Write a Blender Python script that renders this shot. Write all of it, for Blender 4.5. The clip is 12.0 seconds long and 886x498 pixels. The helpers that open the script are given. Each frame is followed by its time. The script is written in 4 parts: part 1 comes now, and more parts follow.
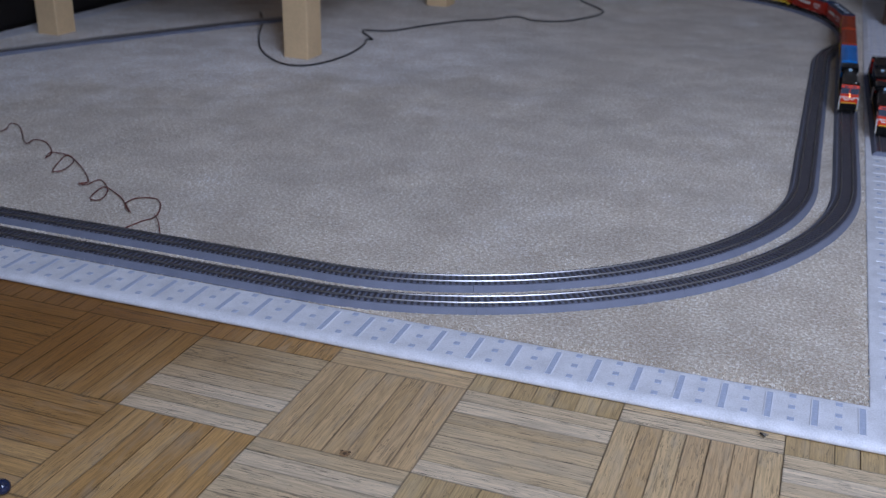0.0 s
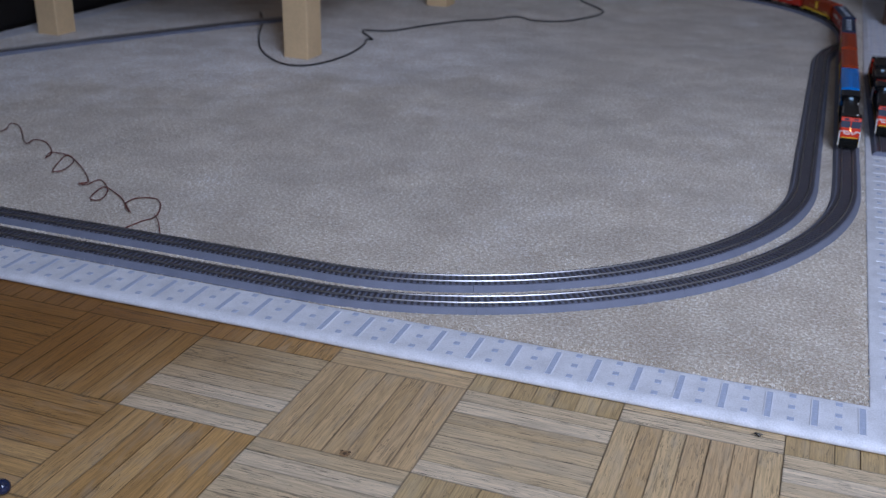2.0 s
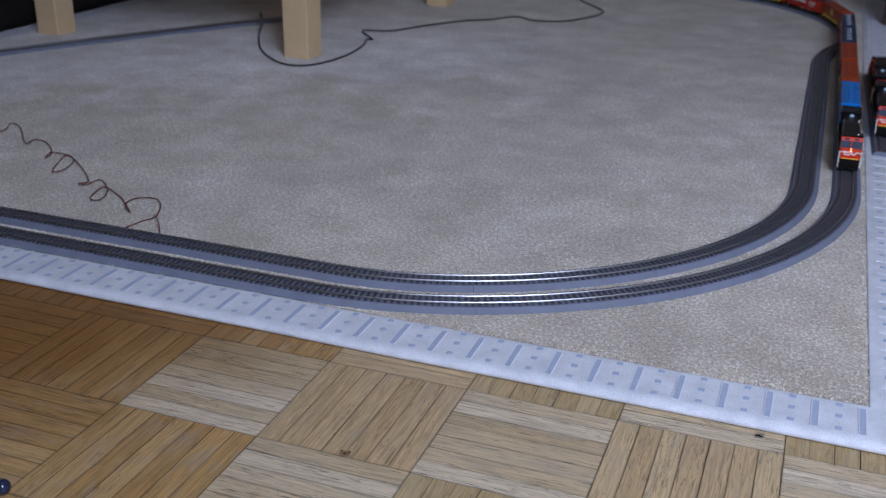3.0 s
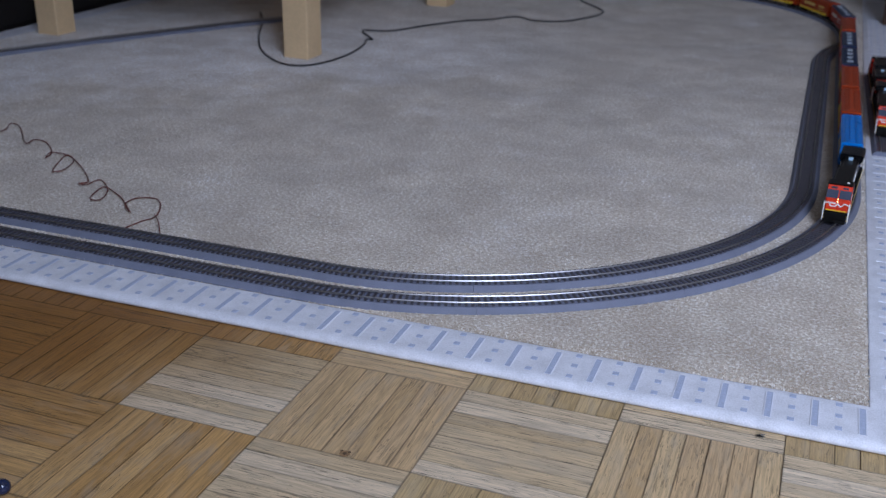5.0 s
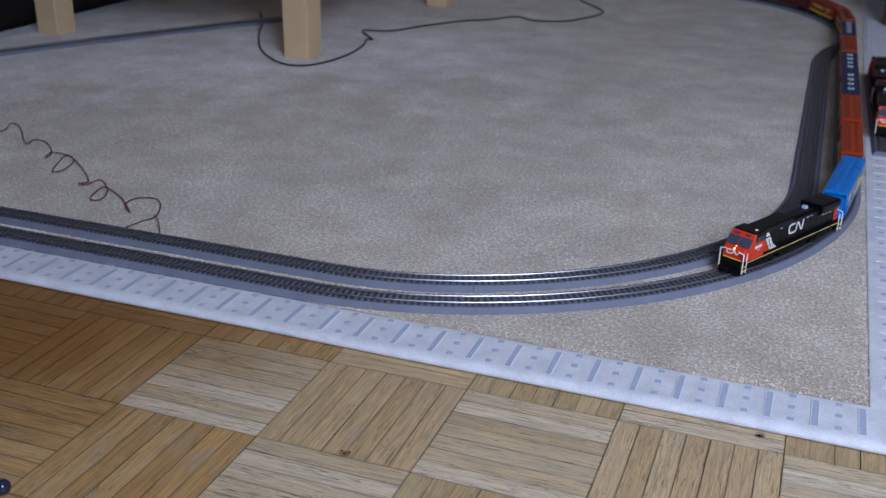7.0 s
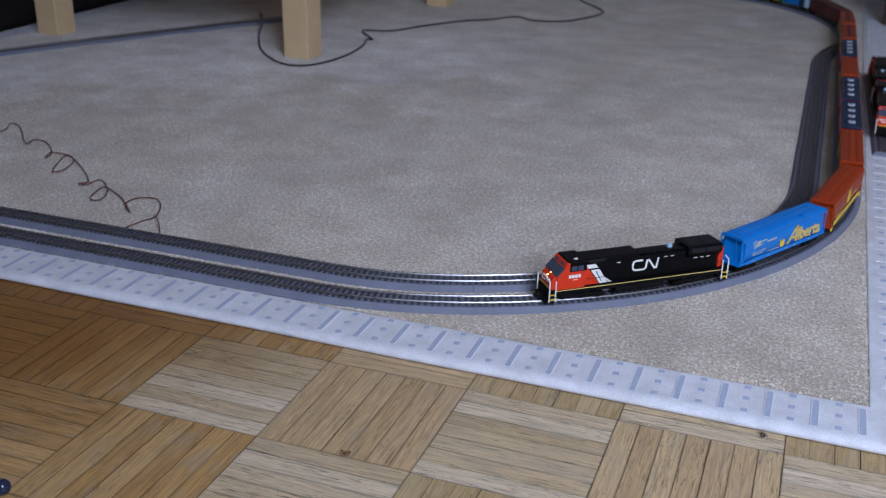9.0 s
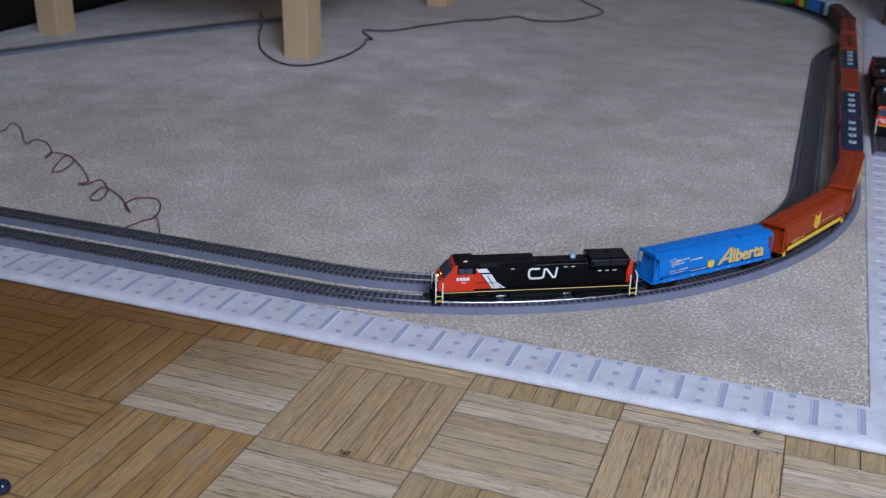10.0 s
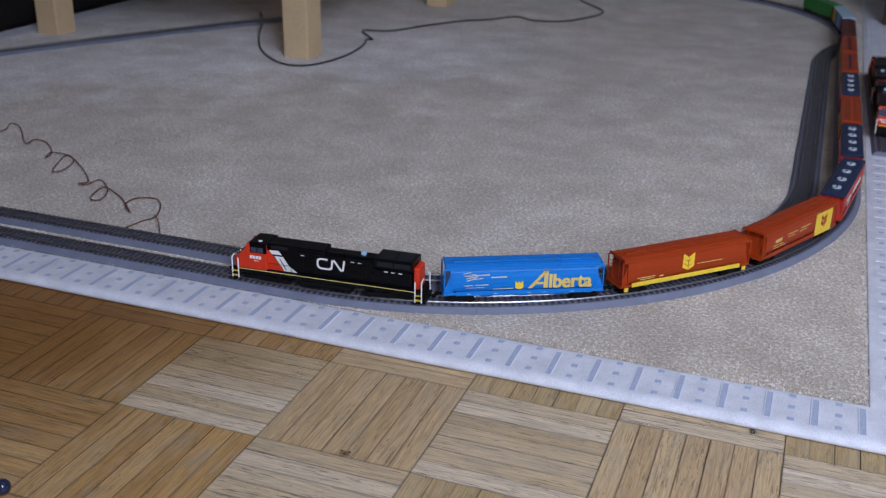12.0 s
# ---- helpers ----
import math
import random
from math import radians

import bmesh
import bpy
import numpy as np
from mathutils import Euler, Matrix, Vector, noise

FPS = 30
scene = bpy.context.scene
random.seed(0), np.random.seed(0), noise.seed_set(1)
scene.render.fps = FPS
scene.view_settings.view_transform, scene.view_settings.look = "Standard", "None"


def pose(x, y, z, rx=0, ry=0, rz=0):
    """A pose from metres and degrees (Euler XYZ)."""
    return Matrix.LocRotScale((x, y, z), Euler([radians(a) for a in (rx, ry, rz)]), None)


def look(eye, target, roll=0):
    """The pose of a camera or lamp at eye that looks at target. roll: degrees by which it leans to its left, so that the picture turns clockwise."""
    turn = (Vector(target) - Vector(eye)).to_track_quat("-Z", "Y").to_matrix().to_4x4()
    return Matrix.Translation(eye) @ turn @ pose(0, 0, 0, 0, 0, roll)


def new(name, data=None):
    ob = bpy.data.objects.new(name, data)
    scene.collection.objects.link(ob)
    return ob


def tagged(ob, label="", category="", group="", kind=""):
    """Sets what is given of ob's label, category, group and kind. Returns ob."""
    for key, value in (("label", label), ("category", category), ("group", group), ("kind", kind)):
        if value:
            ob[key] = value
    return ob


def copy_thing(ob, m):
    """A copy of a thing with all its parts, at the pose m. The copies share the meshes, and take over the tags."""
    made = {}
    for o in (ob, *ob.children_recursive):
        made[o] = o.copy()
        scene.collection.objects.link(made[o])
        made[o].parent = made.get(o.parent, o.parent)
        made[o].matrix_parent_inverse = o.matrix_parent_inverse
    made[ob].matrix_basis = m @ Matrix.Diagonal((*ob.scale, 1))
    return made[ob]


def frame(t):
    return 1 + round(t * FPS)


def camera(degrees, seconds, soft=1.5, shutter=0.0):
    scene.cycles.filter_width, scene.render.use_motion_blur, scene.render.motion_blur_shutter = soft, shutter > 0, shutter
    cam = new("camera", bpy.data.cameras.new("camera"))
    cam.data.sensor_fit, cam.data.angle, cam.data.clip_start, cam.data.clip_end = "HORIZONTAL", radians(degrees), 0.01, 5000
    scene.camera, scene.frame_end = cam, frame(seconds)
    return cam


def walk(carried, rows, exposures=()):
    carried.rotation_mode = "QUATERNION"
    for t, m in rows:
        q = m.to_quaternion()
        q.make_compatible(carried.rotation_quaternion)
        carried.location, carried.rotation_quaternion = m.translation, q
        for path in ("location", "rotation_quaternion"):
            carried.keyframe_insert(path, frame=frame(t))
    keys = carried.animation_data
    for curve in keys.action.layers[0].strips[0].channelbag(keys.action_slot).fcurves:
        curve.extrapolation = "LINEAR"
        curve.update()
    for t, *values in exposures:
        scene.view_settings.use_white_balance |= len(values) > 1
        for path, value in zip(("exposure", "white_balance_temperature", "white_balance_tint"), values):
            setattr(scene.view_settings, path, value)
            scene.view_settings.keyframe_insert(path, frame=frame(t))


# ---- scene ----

# ======== camera: it stands still ========
EYE = Vector((0.6163, -0.7398, 0.5585))
AIM = EYE + Vector((-0.31426, 0.86630, -0.38829))
cam = camera(46.3, 12.0, soft=1.2)
cam.data.dof.use_dof, cam.data.dof.focus_distance, cam.data.dof.aperture_fstop = True, 1.08, 9.5   # the near rug is sharp, the far end soft
# the film's white balance drifts from cool to slightly warm
walk(cam, [(0.0, look(EYE, AIM, 1.105)), (12.0, look(EYE, AIM, 1.105))],
     [(0.0, -0.03, 6260, 11), (3.0, -0.03, 6300, 11), (7.0, 0.0, 6390, 10), (9.5, 0.0, 6480, 11), (12.0, 0.04, 6670, 12)])

# ======== light: one large window behind the camera, white room ========
world = bpy.data.worlds.new("sky")
scene.world = world
world.use_nodes = True
wn = world.node_tree
sky = wn.nodes.new("ShaderNodeTexSky")
sky.sky_type = "NISHITA"
sky.sun_disc = False
sky.sun_elevation, sky.sun_rotation = radians(40), radians(150)
wn.links.new(sky.outputs[0], wn.nodes["Background"].inputs[0])
wn.nodes["Background"].inputs[1].default_value = 0.12

WIN_X0, WIN_X1, WIN_Z0, WIN_Z1, WIN_Y = 1.02, 2.12, 0.80, 2.25, -1.35
lamp = bpy.data.lights.new("window_light", "AREA")
lamp.shape, lamp.size, lamp.size_y = "RECTANGLE", WIN_X1 - WIN_X0 - 0.1, WIN_Z1 - WIN_Z0 - 0.1
lamp.energy, lamp.color = 78, (0.64, 0.75, 1.0)
lo = new("window_light", lamp)
lo.matrix_world = look(((WIN_X0 + WIN_X1) / 2, WIN_Y - 0.05, (WIN_Z0 + WIN_Z1) / 2), ((WIN_X0 + WIN_X1) / 2 - 0.4, 0.5, 0.6))

# ======== sizes ========
RUG_Z = 0.012                      # top of the rug
BED_H = 0.008                      # height of the roadbed
RAIL_Z = RUG_Z + 0.0108            # top of the rails
BLOCK = 0.16                       # one parquet block
CX, CY = 0.0173, 0.9406            # centre of the front bend
R_OUT, R_IN = 0.664, 0.603


# ======== materials ========
def nodes_of(name):
    m = bpy.data.materials.new(name)
    m.use_nodes = True
    return m, m.node_tree, m.node_tree.nodes["Principled BSDF"]


def paint(name, color, rough=0.45, metal=0.0, vary=0.12, scale=60.0, fine=900.0, bump=0.15, coat=0.0, spec=0.3):
    """A surface of one colour with stains at one scale, grain at another and a fine relief."""
    m, nt, b = nodes_of(name)
    tc = nt.nodes.new("ShaderNodeTexCoord")
    n1, n2 = nt.nodes.new("ShaderNodeTexNoise"), nt.nodes.new("ShaderNodeTexNoise")
    n1.inputs["Scale"].default_value, n2.inputs["Scale"].default_value = scale, fine
    n1.inputs["Detail"].default_value = 4
    for n in (n1, n2):
        nt.links.new(tc.outputs["Object"], n.inputs["Vector"])
    add = nt.nodes.new("ShaderNodeMath")
    add.operation = "ADD"
    nt.links.new(n1.outputs[0], add.inputs[0])
    nt.links.new(n2.outputs[0], add.inputs[1])
    r = nt.nodes.new("ShaderNodeMapRange")
    r.inputs[1].default_value, r.inputs[2].default_value = 0.7, 1.3
    nt.links.new(add.outputs[0], r.inputs[0])
    mix = nt.nodes.new("ShaderNodeMix")
    mix.data_type = "RGBA"
    mix.inputs[6].default_value = (*[c * (1 - vary) for c in color], 1)
    mix.inputs[7].default_value = (*[min(1, c * (1 + vary)) for c in color], 1)
    nt.links.new(r.outputs[0], mix.inputs[0])
    nt.links.new(mix.outputs[2], b.inputs["Base Color"])
    rr = nt.nodes.new("ShaderNodeMapRange")
    rr.inputs[3].default_value, rr.inputs[4].default_value = max(0.05, rough - 0.08), min(1, rough + 0.08)
    nt.links.new(n1.outputs[0], rr.inputs[0])
    nt.links.new(rr.outputs[0], b.inputs["Roughness"])
    b.inputs["Metallic"].default_value = metal
    b.inputs["Coat Weight"].default_value = coat
    b.inputs["Specular IOR Level"].default_value = spec
    if bump:
        bp = nt.nodes.new("ShaderNodeBump")
        bp.inputs["Strength"].default_value, bp.inputs["Distance"].default_value = bump, 0.0004
        nt.links.new(n2.outputs[0], bp.inputs["Height"])
        nt.links.new(bp.outputs[0], b.inputs["Normal"])
    return m


def parquet(name, source, tones, pale=0.5, pit=0.66, dirt=0.56):
    """Worn oak strips: the tone changes from strip to strip, the grain runs along each strip's own x."""
    m, nt, b = nodes_of(name)
    L = nt.links.new
    if source == "object":
        info = nt.nodes.new("ShaderNodeObjectInfo")
        rnd = info.outputs["Random"]
    else:
        geo = nt.nodes.new("ShaderNodeNewGeometry")
        rnd = geo.outputs["Random Per Island"]
    tc = nt.nodes.new("ShaderNodeTexCoord")
    off = nt.nodes.new("ShaderNodeCombineXYZ")
    mul = nt.nodes.new("ShaderNodeMath")
    mul.operation = "MULTIPLY"
    mul.inputs[1].default_value = 37.0
    L(rnd, mul.inputs[0])
    for i in range(3):
        L(mul.outputs[0], off.inputs[i])
    shift = nt.nodes.new("ShaderNodeVectorMath")
    shift.operation = "ADD"
    L(tc.outputs["Object"], shift.inputs[0])
    L(off.outputs[0], shift.inputs[1])

    def grain(sx, sy, detail):
        mp = nt.nodes.new("ShaderNodeMapping")
        mp.inputs["Scale"].default_value = (sx, sy, sy)
        n = nt.nodes.new("ShaderNodeTexNoise")
        n.inputs["Scale"].default_value, n.inputs["Detail"].default_value, n.inputs["Distortion"].default_value = 1.0, detail, 0.9
        L(shift.outputs[0], mp.inputs[0])
        L(mp.outputs[0], n.inputs["Vector"])
        return n
    figure, pores, wear, gouge, where = grain(22, 380, 6), grain(34, 900, 4), grain(18, 60, 4), grain(70, 620, 3), grain(14, 34, 2)
    tone = nt.nodes.new("ShaderNodeValToRGB")
    e = tone.color_ramp.elements
    e[0].position, e[0].color = 0.0, (*tones[0], 1)
    e[1].position, e[1].color = 1.0, (*tones[-1], 1)
    for at_, c in zip((0.33, 0.66), tones[1:3]):
        k = e.new(at_)
        k.color = (*c, 1)
    L(rnd, tone.inputs[0])
    streak = nt.nodes.new("ShaderNodeMapRange")
    streak.inputs[1].default_value, streak.inputs[2].default_value = 0.32, 0.62
    streak.inputs[3].default_value, streak.inputs[4].default_value = 0.70, 1.12
    L(figure.outputs[0], streak.inputs[0])
    pore = nt.nodes.new("ShaderNodeMapRange")
    pore.inputs[1].default_value, pore.inputs[2].default_value = 0.33, 0.41
    pore.inputs[3].default_value, pore.inputs[4].default_value = pit, 1.0
    L(pores.outputs[0], pore.inputs[0])
    m1 = nt.nodes.new("ShaderNodeMath")
    m1.operation = "MULTIPLY"
    L(streak.outputs[0], m1.inputs[0])
    L(pore.outputs[0], m1.inputs[1])
    # short dark splits, gathered in worn spots
    add = nt.nodes.new("ShaderNodeMath")
    add.operation, add.inputs[1].default_value = "MULTIPLY_ADD", -0.55
    L(where.outputs[0], add.inputs[0])
    L(gouge.outputs[0], add.inputs[2])
    split = nt.nodes.new("ShaderNodeMapRange")
    split.inputs[1].default_value, split.inputs[2].default_value = 0.045, 0.085
    split.inputs[3].default_value, split.inputs[4].default_value = 0.55, 1.0
    L(add.outputs[0], split.inputs[0])
    m0 = nt.nodes.new("ShaderNodeMath")
    m0.operation = "MULTIPLY"
    L(m1.outputs[0], m0.inputs[0])
    L(split.outputs[0], m0.inputs[1])
    m1 = m0
    if source == "object":
        # dirt worked into the edges of each strip
        sep = nt.nodes.new("ShaderNodeSeparateXYZ")
        L(tc.outputs["Object"], sep.inputs[0])
        last = m1
        for k, (near, far) in enumerate(((0.0780, 0.0796), (0.0100, 0.0110))):
            ab = nt.nodes.new("ShaderNodeMath")
            ab.operation = "ABSOLUTE"
            L(sep.outputs[k], ab.inputs[0])
            jag = nt.nodes.new("ShaderNodeMath")
            jag.operation, jag.inputs[1].default_value, jag.inputs[2].default_value = "MULTIPLY_ADD", 0.0016, -0.0008
            L(wear.outputs[0], jag.inputs[0])
            ed = nt.nodes.new("ShaderNodeMath")
            ed.operation = "ADD"
            L(ab.outputs[0], ed.inputs[0])
            L(jag.outputs[0], ed.inputs[1])
            mr = nt.nodes.new("ShaderNodeMapRange")
            mr.inputs[1].default_value, mr.inputs[2].default_value, mr.inputs[3].default_value, mr.inputs[4].default_value = near, far, 1.0, dirt
            L(ed.outputs[0], mr.inputs[0])
            mu = nt.nodes.new("ShaderNodeMath")
            mu.operation = "MULTIPLY"
            L(last.outputs[0], mu.inputs[0])
            L(mr.outputs[0], mu.inputs[1])
            last = mu
        m1 = last
    col = nt.nodes.new("ShaderNodeVectorMath")
    col.operation = "SCALE"
    L(tone.outputs[0], col.inputs[0])
    L(m1.outputs[0], col.inputs[3])
    # darker and browner to the left, unevenly: whole varnish plus painted light falloff
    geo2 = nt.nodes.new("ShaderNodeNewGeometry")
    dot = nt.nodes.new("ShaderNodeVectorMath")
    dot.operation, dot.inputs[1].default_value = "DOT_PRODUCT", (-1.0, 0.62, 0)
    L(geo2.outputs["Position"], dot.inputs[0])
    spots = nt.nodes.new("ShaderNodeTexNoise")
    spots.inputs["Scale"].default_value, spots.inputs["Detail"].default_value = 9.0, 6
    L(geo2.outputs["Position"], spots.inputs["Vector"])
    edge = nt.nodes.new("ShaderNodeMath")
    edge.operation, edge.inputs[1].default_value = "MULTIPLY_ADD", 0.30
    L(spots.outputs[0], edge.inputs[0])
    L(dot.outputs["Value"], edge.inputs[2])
    left_dim = nt.nodes.new("ShaderNodeMapRange")
    left_dim.inputs[1].default_value, left_dim.inputs[2].default_value, left_dim.inputs[4].default_value = 0.05, 0.34, 0.96
    L(edge.outputs[0], left_dim.inputs[0])
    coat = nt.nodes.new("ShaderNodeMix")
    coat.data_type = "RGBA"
    brown_dim = nt.nodes.new("ShaderNodeVectorMath")
    brown_dim.operation, brown_dim.inputs[1].default_value = "MULTIPLY", (0.53, 0.40, 0.24)
    L(col.outputs[0], brown_dim.inputs[0])
    L(left_dim.outputs[0], coat.inputs[0])
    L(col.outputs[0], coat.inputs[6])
    L(brown_dim.outputs[0], coat.inputs[7])
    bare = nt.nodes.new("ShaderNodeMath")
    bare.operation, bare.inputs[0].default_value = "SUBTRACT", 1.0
    L(left_dim.outputs[0], bare.inputs[1])
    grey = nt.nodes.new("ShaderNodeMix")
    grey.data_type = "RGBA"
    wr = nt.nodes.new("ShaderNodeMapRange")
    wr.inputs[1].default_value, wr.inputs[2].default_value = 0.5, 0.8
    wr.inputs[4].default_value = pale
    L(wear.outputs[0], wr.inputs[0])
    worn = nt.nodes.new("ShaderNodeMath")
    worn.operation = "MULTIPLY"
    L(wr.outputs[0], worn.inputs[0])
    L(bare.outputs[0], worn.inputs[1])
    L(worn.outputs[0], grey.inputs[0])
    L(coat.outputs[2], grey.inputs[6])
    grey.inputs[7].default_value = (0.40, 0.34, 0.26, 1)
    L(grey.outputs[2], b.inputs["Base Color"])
    rg = nt.nodes.new("ShaderNodeMapRange")
    rg.inputs[3].default_value, rg.inputs[4].default_value = 0.38, 0.62
    L(wear.outputs[0], rg.inputs[0])
    L(rg.outputs[0], b.inputs["Roughness"])
    bp = nt.nodes.new("ShaderNodeBump")
    bp.inputs["Strength"].default_value, bp.inputs["Distance"].default_value = 0.35, 0.0005
    L(m1.outputs[0], bp.inputs["Height"])
    L(bp.outputs[0], b.inputs["Normal"])
    return m


def pile(name):
    """Short curled wool pile: beige and grey flecks, brushed patches, deep fine relief."""
    m, nt, b = nodes_of(name)
    L = nt.links.new
    tc = nt.nodes.new("ShaderNodeTexCoord")

    def tex(scale, detail, kind="ShaderNodeTexNoise"):
        n = nt.nodes.new(kind)
        n.inputs["Scale"].default_value = scale
        if detail:
            n.inputs["Detail"].default_value = detail
        L(tc.outputs["Object"], n.inputs["Vector"])
        return n
    fleck, curl, patch, broad = tex(240, 4), tex(480, 2), tex(11, 6), tex(3.2, 4)
    ramp = nt.nodes.new("ShaderNodeValToRGB")
    e = ramp.color_ramp.elements
    e[0].position, e[0].color = 0.33, (0.385, 0.300, 0.215, 1)
    e[1].position, e[1].color = 0.68, (0.84, 0.81, 0.765, 1)
    k = e.new(0.52)
    k.color = (0.560, 0.480, 0.390, 1)
    L(fleck.outputs[0], ramp.inputs[0])
    s = nt.nodes.new("ShaderNodeMapRange")
    s.inputs[1].default_value, s.inputs[2].default_value = 0.35, 0.7
    s.inputs[3].default_value, s.inputs[4].default_value = 0.85, 1.17
    L(patch.outputs[0], s.inputs[0])
    s2 = nt.nodes.new("ShaderNodeMapRange")
    s2.inputs[1].default_value, s2.inputs[2].default_value = 0.35, 0.65
    s2.inputs[3].default_value, s2.inputs[4].default_value = 0.9, 1.1
    L(broad.outputs[0], s2.inputs[0])
    mm = nt.nodes.new("ShaderNodeMath")
    mm.operation = "MULTIPLY"
    L(s.outputs[0], mm.inputs[0])
    L(s2.outputs[0], mm.inputs[1])
    col = nt.nodes.new("ShaderNodeVectorMath")
    col.operation = "SCALE"
    L(ramp.outputs[0], col.inputs[0])
    L(mm.outputs[0], col.inputs[3])
    tint = nt.nodes.new("ShaderNodeMix")
    tint.data_type, tint.blend_type = "RGBA", "MULTIPLY"
    tint.inputs[0].default_value = 1.0
    hue = nt.nodes.new("ShaderNodeValToRGB")
    hue.color_ramp.elements[0].position, hue.color_ramp.elements[0].color = 0.36, (1.0, 0.96, 0.92, 1)
    hue.color_ramp.elements[1].position, hue.color_ramp.elements[1].color = 0.64, (0.97, 0.975, 0.98, 1)
    L(patch.outputs[0], hue.inputs[0])
    L(col.outputs[0], tint.inputs[6])
    L(hue.outputs[0], tint.inputs[7])
    # bleached, dusty areas with ragged edges
    dust = tex(6.0, 10)
    dust.inputs["Roughness"].default_value = 0.66
    dm = nt.nodes.new("ShaderNodeMapRange")
    dm.inputs[1].default_value, dm.inputs[2].default_value, dm.inputs[4].default_value = 0.53, 0.69, 0.42
    L(dust.outputs[0], dm.inputs[0])
    bleach = nt.nodes.new("ShaderNodeMix")
    bleach.data_type = "RGBA"
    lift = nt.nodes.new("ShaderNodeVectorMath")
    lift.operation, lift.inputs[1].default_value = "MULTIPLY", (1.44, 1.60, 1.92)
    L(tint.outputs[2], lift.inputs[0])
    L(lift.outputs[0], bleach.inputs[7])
    # paler, ragged area before the table, fading out to the right
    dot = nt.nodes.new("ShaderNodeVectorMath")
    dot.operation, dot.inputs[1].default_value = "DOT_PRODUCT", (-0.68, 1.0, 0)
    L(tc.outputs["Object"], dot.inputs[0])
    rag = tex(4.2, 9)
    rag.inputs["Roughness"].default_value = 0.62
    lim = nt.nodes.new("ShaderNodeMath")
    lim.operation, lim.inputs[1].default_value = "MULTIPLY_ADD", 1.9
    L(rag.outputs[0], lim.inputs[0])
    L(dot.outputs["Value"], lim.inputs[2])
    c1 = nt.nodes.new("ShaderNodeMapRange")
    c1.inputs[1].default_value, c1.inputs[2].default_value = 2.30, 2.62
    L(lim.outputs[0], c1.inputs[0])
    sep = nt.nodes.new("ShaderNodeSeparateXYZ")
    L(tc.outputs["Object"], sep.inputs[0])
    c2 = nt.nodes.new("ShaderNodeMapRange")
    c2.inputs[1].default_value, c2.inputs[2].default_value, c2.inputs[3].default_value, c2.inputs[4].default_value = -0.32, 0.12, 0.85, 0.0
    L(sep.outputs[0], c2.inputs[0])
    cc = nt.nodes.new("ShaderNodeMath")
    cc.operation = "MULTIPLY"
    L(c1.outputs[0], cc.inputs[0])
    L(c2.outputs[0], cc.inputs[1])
    # the lightening fades beneath the table, standing in for its shade there
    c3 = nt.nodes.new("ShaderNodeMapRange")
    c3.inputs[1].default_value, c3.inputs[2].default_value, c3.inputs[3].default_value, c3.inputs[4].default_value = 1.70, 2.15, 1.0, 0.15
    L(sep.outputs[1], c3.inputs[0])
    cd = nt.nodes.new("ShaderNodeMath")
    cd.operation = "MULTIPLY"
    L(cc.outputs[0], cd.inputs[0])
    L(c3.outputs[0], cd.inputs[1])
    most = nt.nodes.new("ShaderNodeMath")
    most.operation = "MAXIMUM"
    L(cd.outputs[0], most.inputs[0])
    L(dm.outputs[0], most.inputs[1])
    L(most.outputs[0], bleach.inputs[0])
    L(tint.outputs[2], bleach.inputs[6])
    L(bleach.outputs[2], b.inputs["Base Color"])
    b.inputs["Roughness"].default_value = 0.9
    b.inputs["Sheen Weight"].default_value = 0.34
    b.inputs["Sheen Roughness"].default_value = 0.5
    bp = nt.nodes.new("ShaderNodeBump")
    bp.inputs["Strength"].default_value, bp.inputs["Distance"].default_value = 0.9, 0.003
    L(curl.outputs[0], bp.inputs["Height"])
    L(bp.outputs[0], b.inputs["Normal"])
    return m


def tuft(name):
    """Wool curls, each of its own tone."""
    m, nt, b = nodes_of(name)
    geo = nt.nodes.new("ShaderNodeNewGeometry")
    tc = nt.nodes.new("ShaderNodeTexCoord")
    patch = nt.nodes.new("ShaderNodeTexNoise")
    patch.inputs["Scale"].default_value, patch.inputs["Detail"].default_value = 11, 6
    nt.links.new(tc.outputs["Object"], patch.inputs["Vector"])
    ramp = nt.nodes.new("ShaderNodeValToRGB")
    e = ramp.color_ramp.elements
    e[0].position, e[0].color = 0.0, (0.37, 0.300, 0.235, 1)
    e[1].position, e[1].color = 1.0, (0.84, 0.81, 0.77, 1)
    k = e.new(0.7)
    k.color = (0.565, 0.490, 0.400, 1)
    nt.links.new(geo.outputs["Random Per Island"], ramp.inputs[0])
    s = nt.nodes.new("ShaderNodeMapRange")
    s.inputs[1].default_value, s.inputs[2].default_value = 0.35, 0.7
    s.inputs[3].default_value, s.inputs[4].default_value = 0.85, 1.17
    nt.links.new(patch.outputs[0], s.inputs[0])
    col = nt.nodes.new("ShaderNodeVectorMath")
    col.operation = "SCALE"
    nt.links.new(ramp.outputs[0], col.inputs[0])
    nt.links.new(s.outputs[0], col.inputs[3])
    nt.links.new(col.outputs[0], b.inputs["Base Color"])
    b.inputs["Roughness"].default_value = 0.8
    return m


def glow(name, color, strength):
    m, nt, b = nodes_of(name)
    b.inputs["Base Color"].default_value = (*color, 1)
    b.inputs["Emission Color"].default_value = (*color, 1)
    b.inputs["Emission Strength"].default_value = strength
    return m


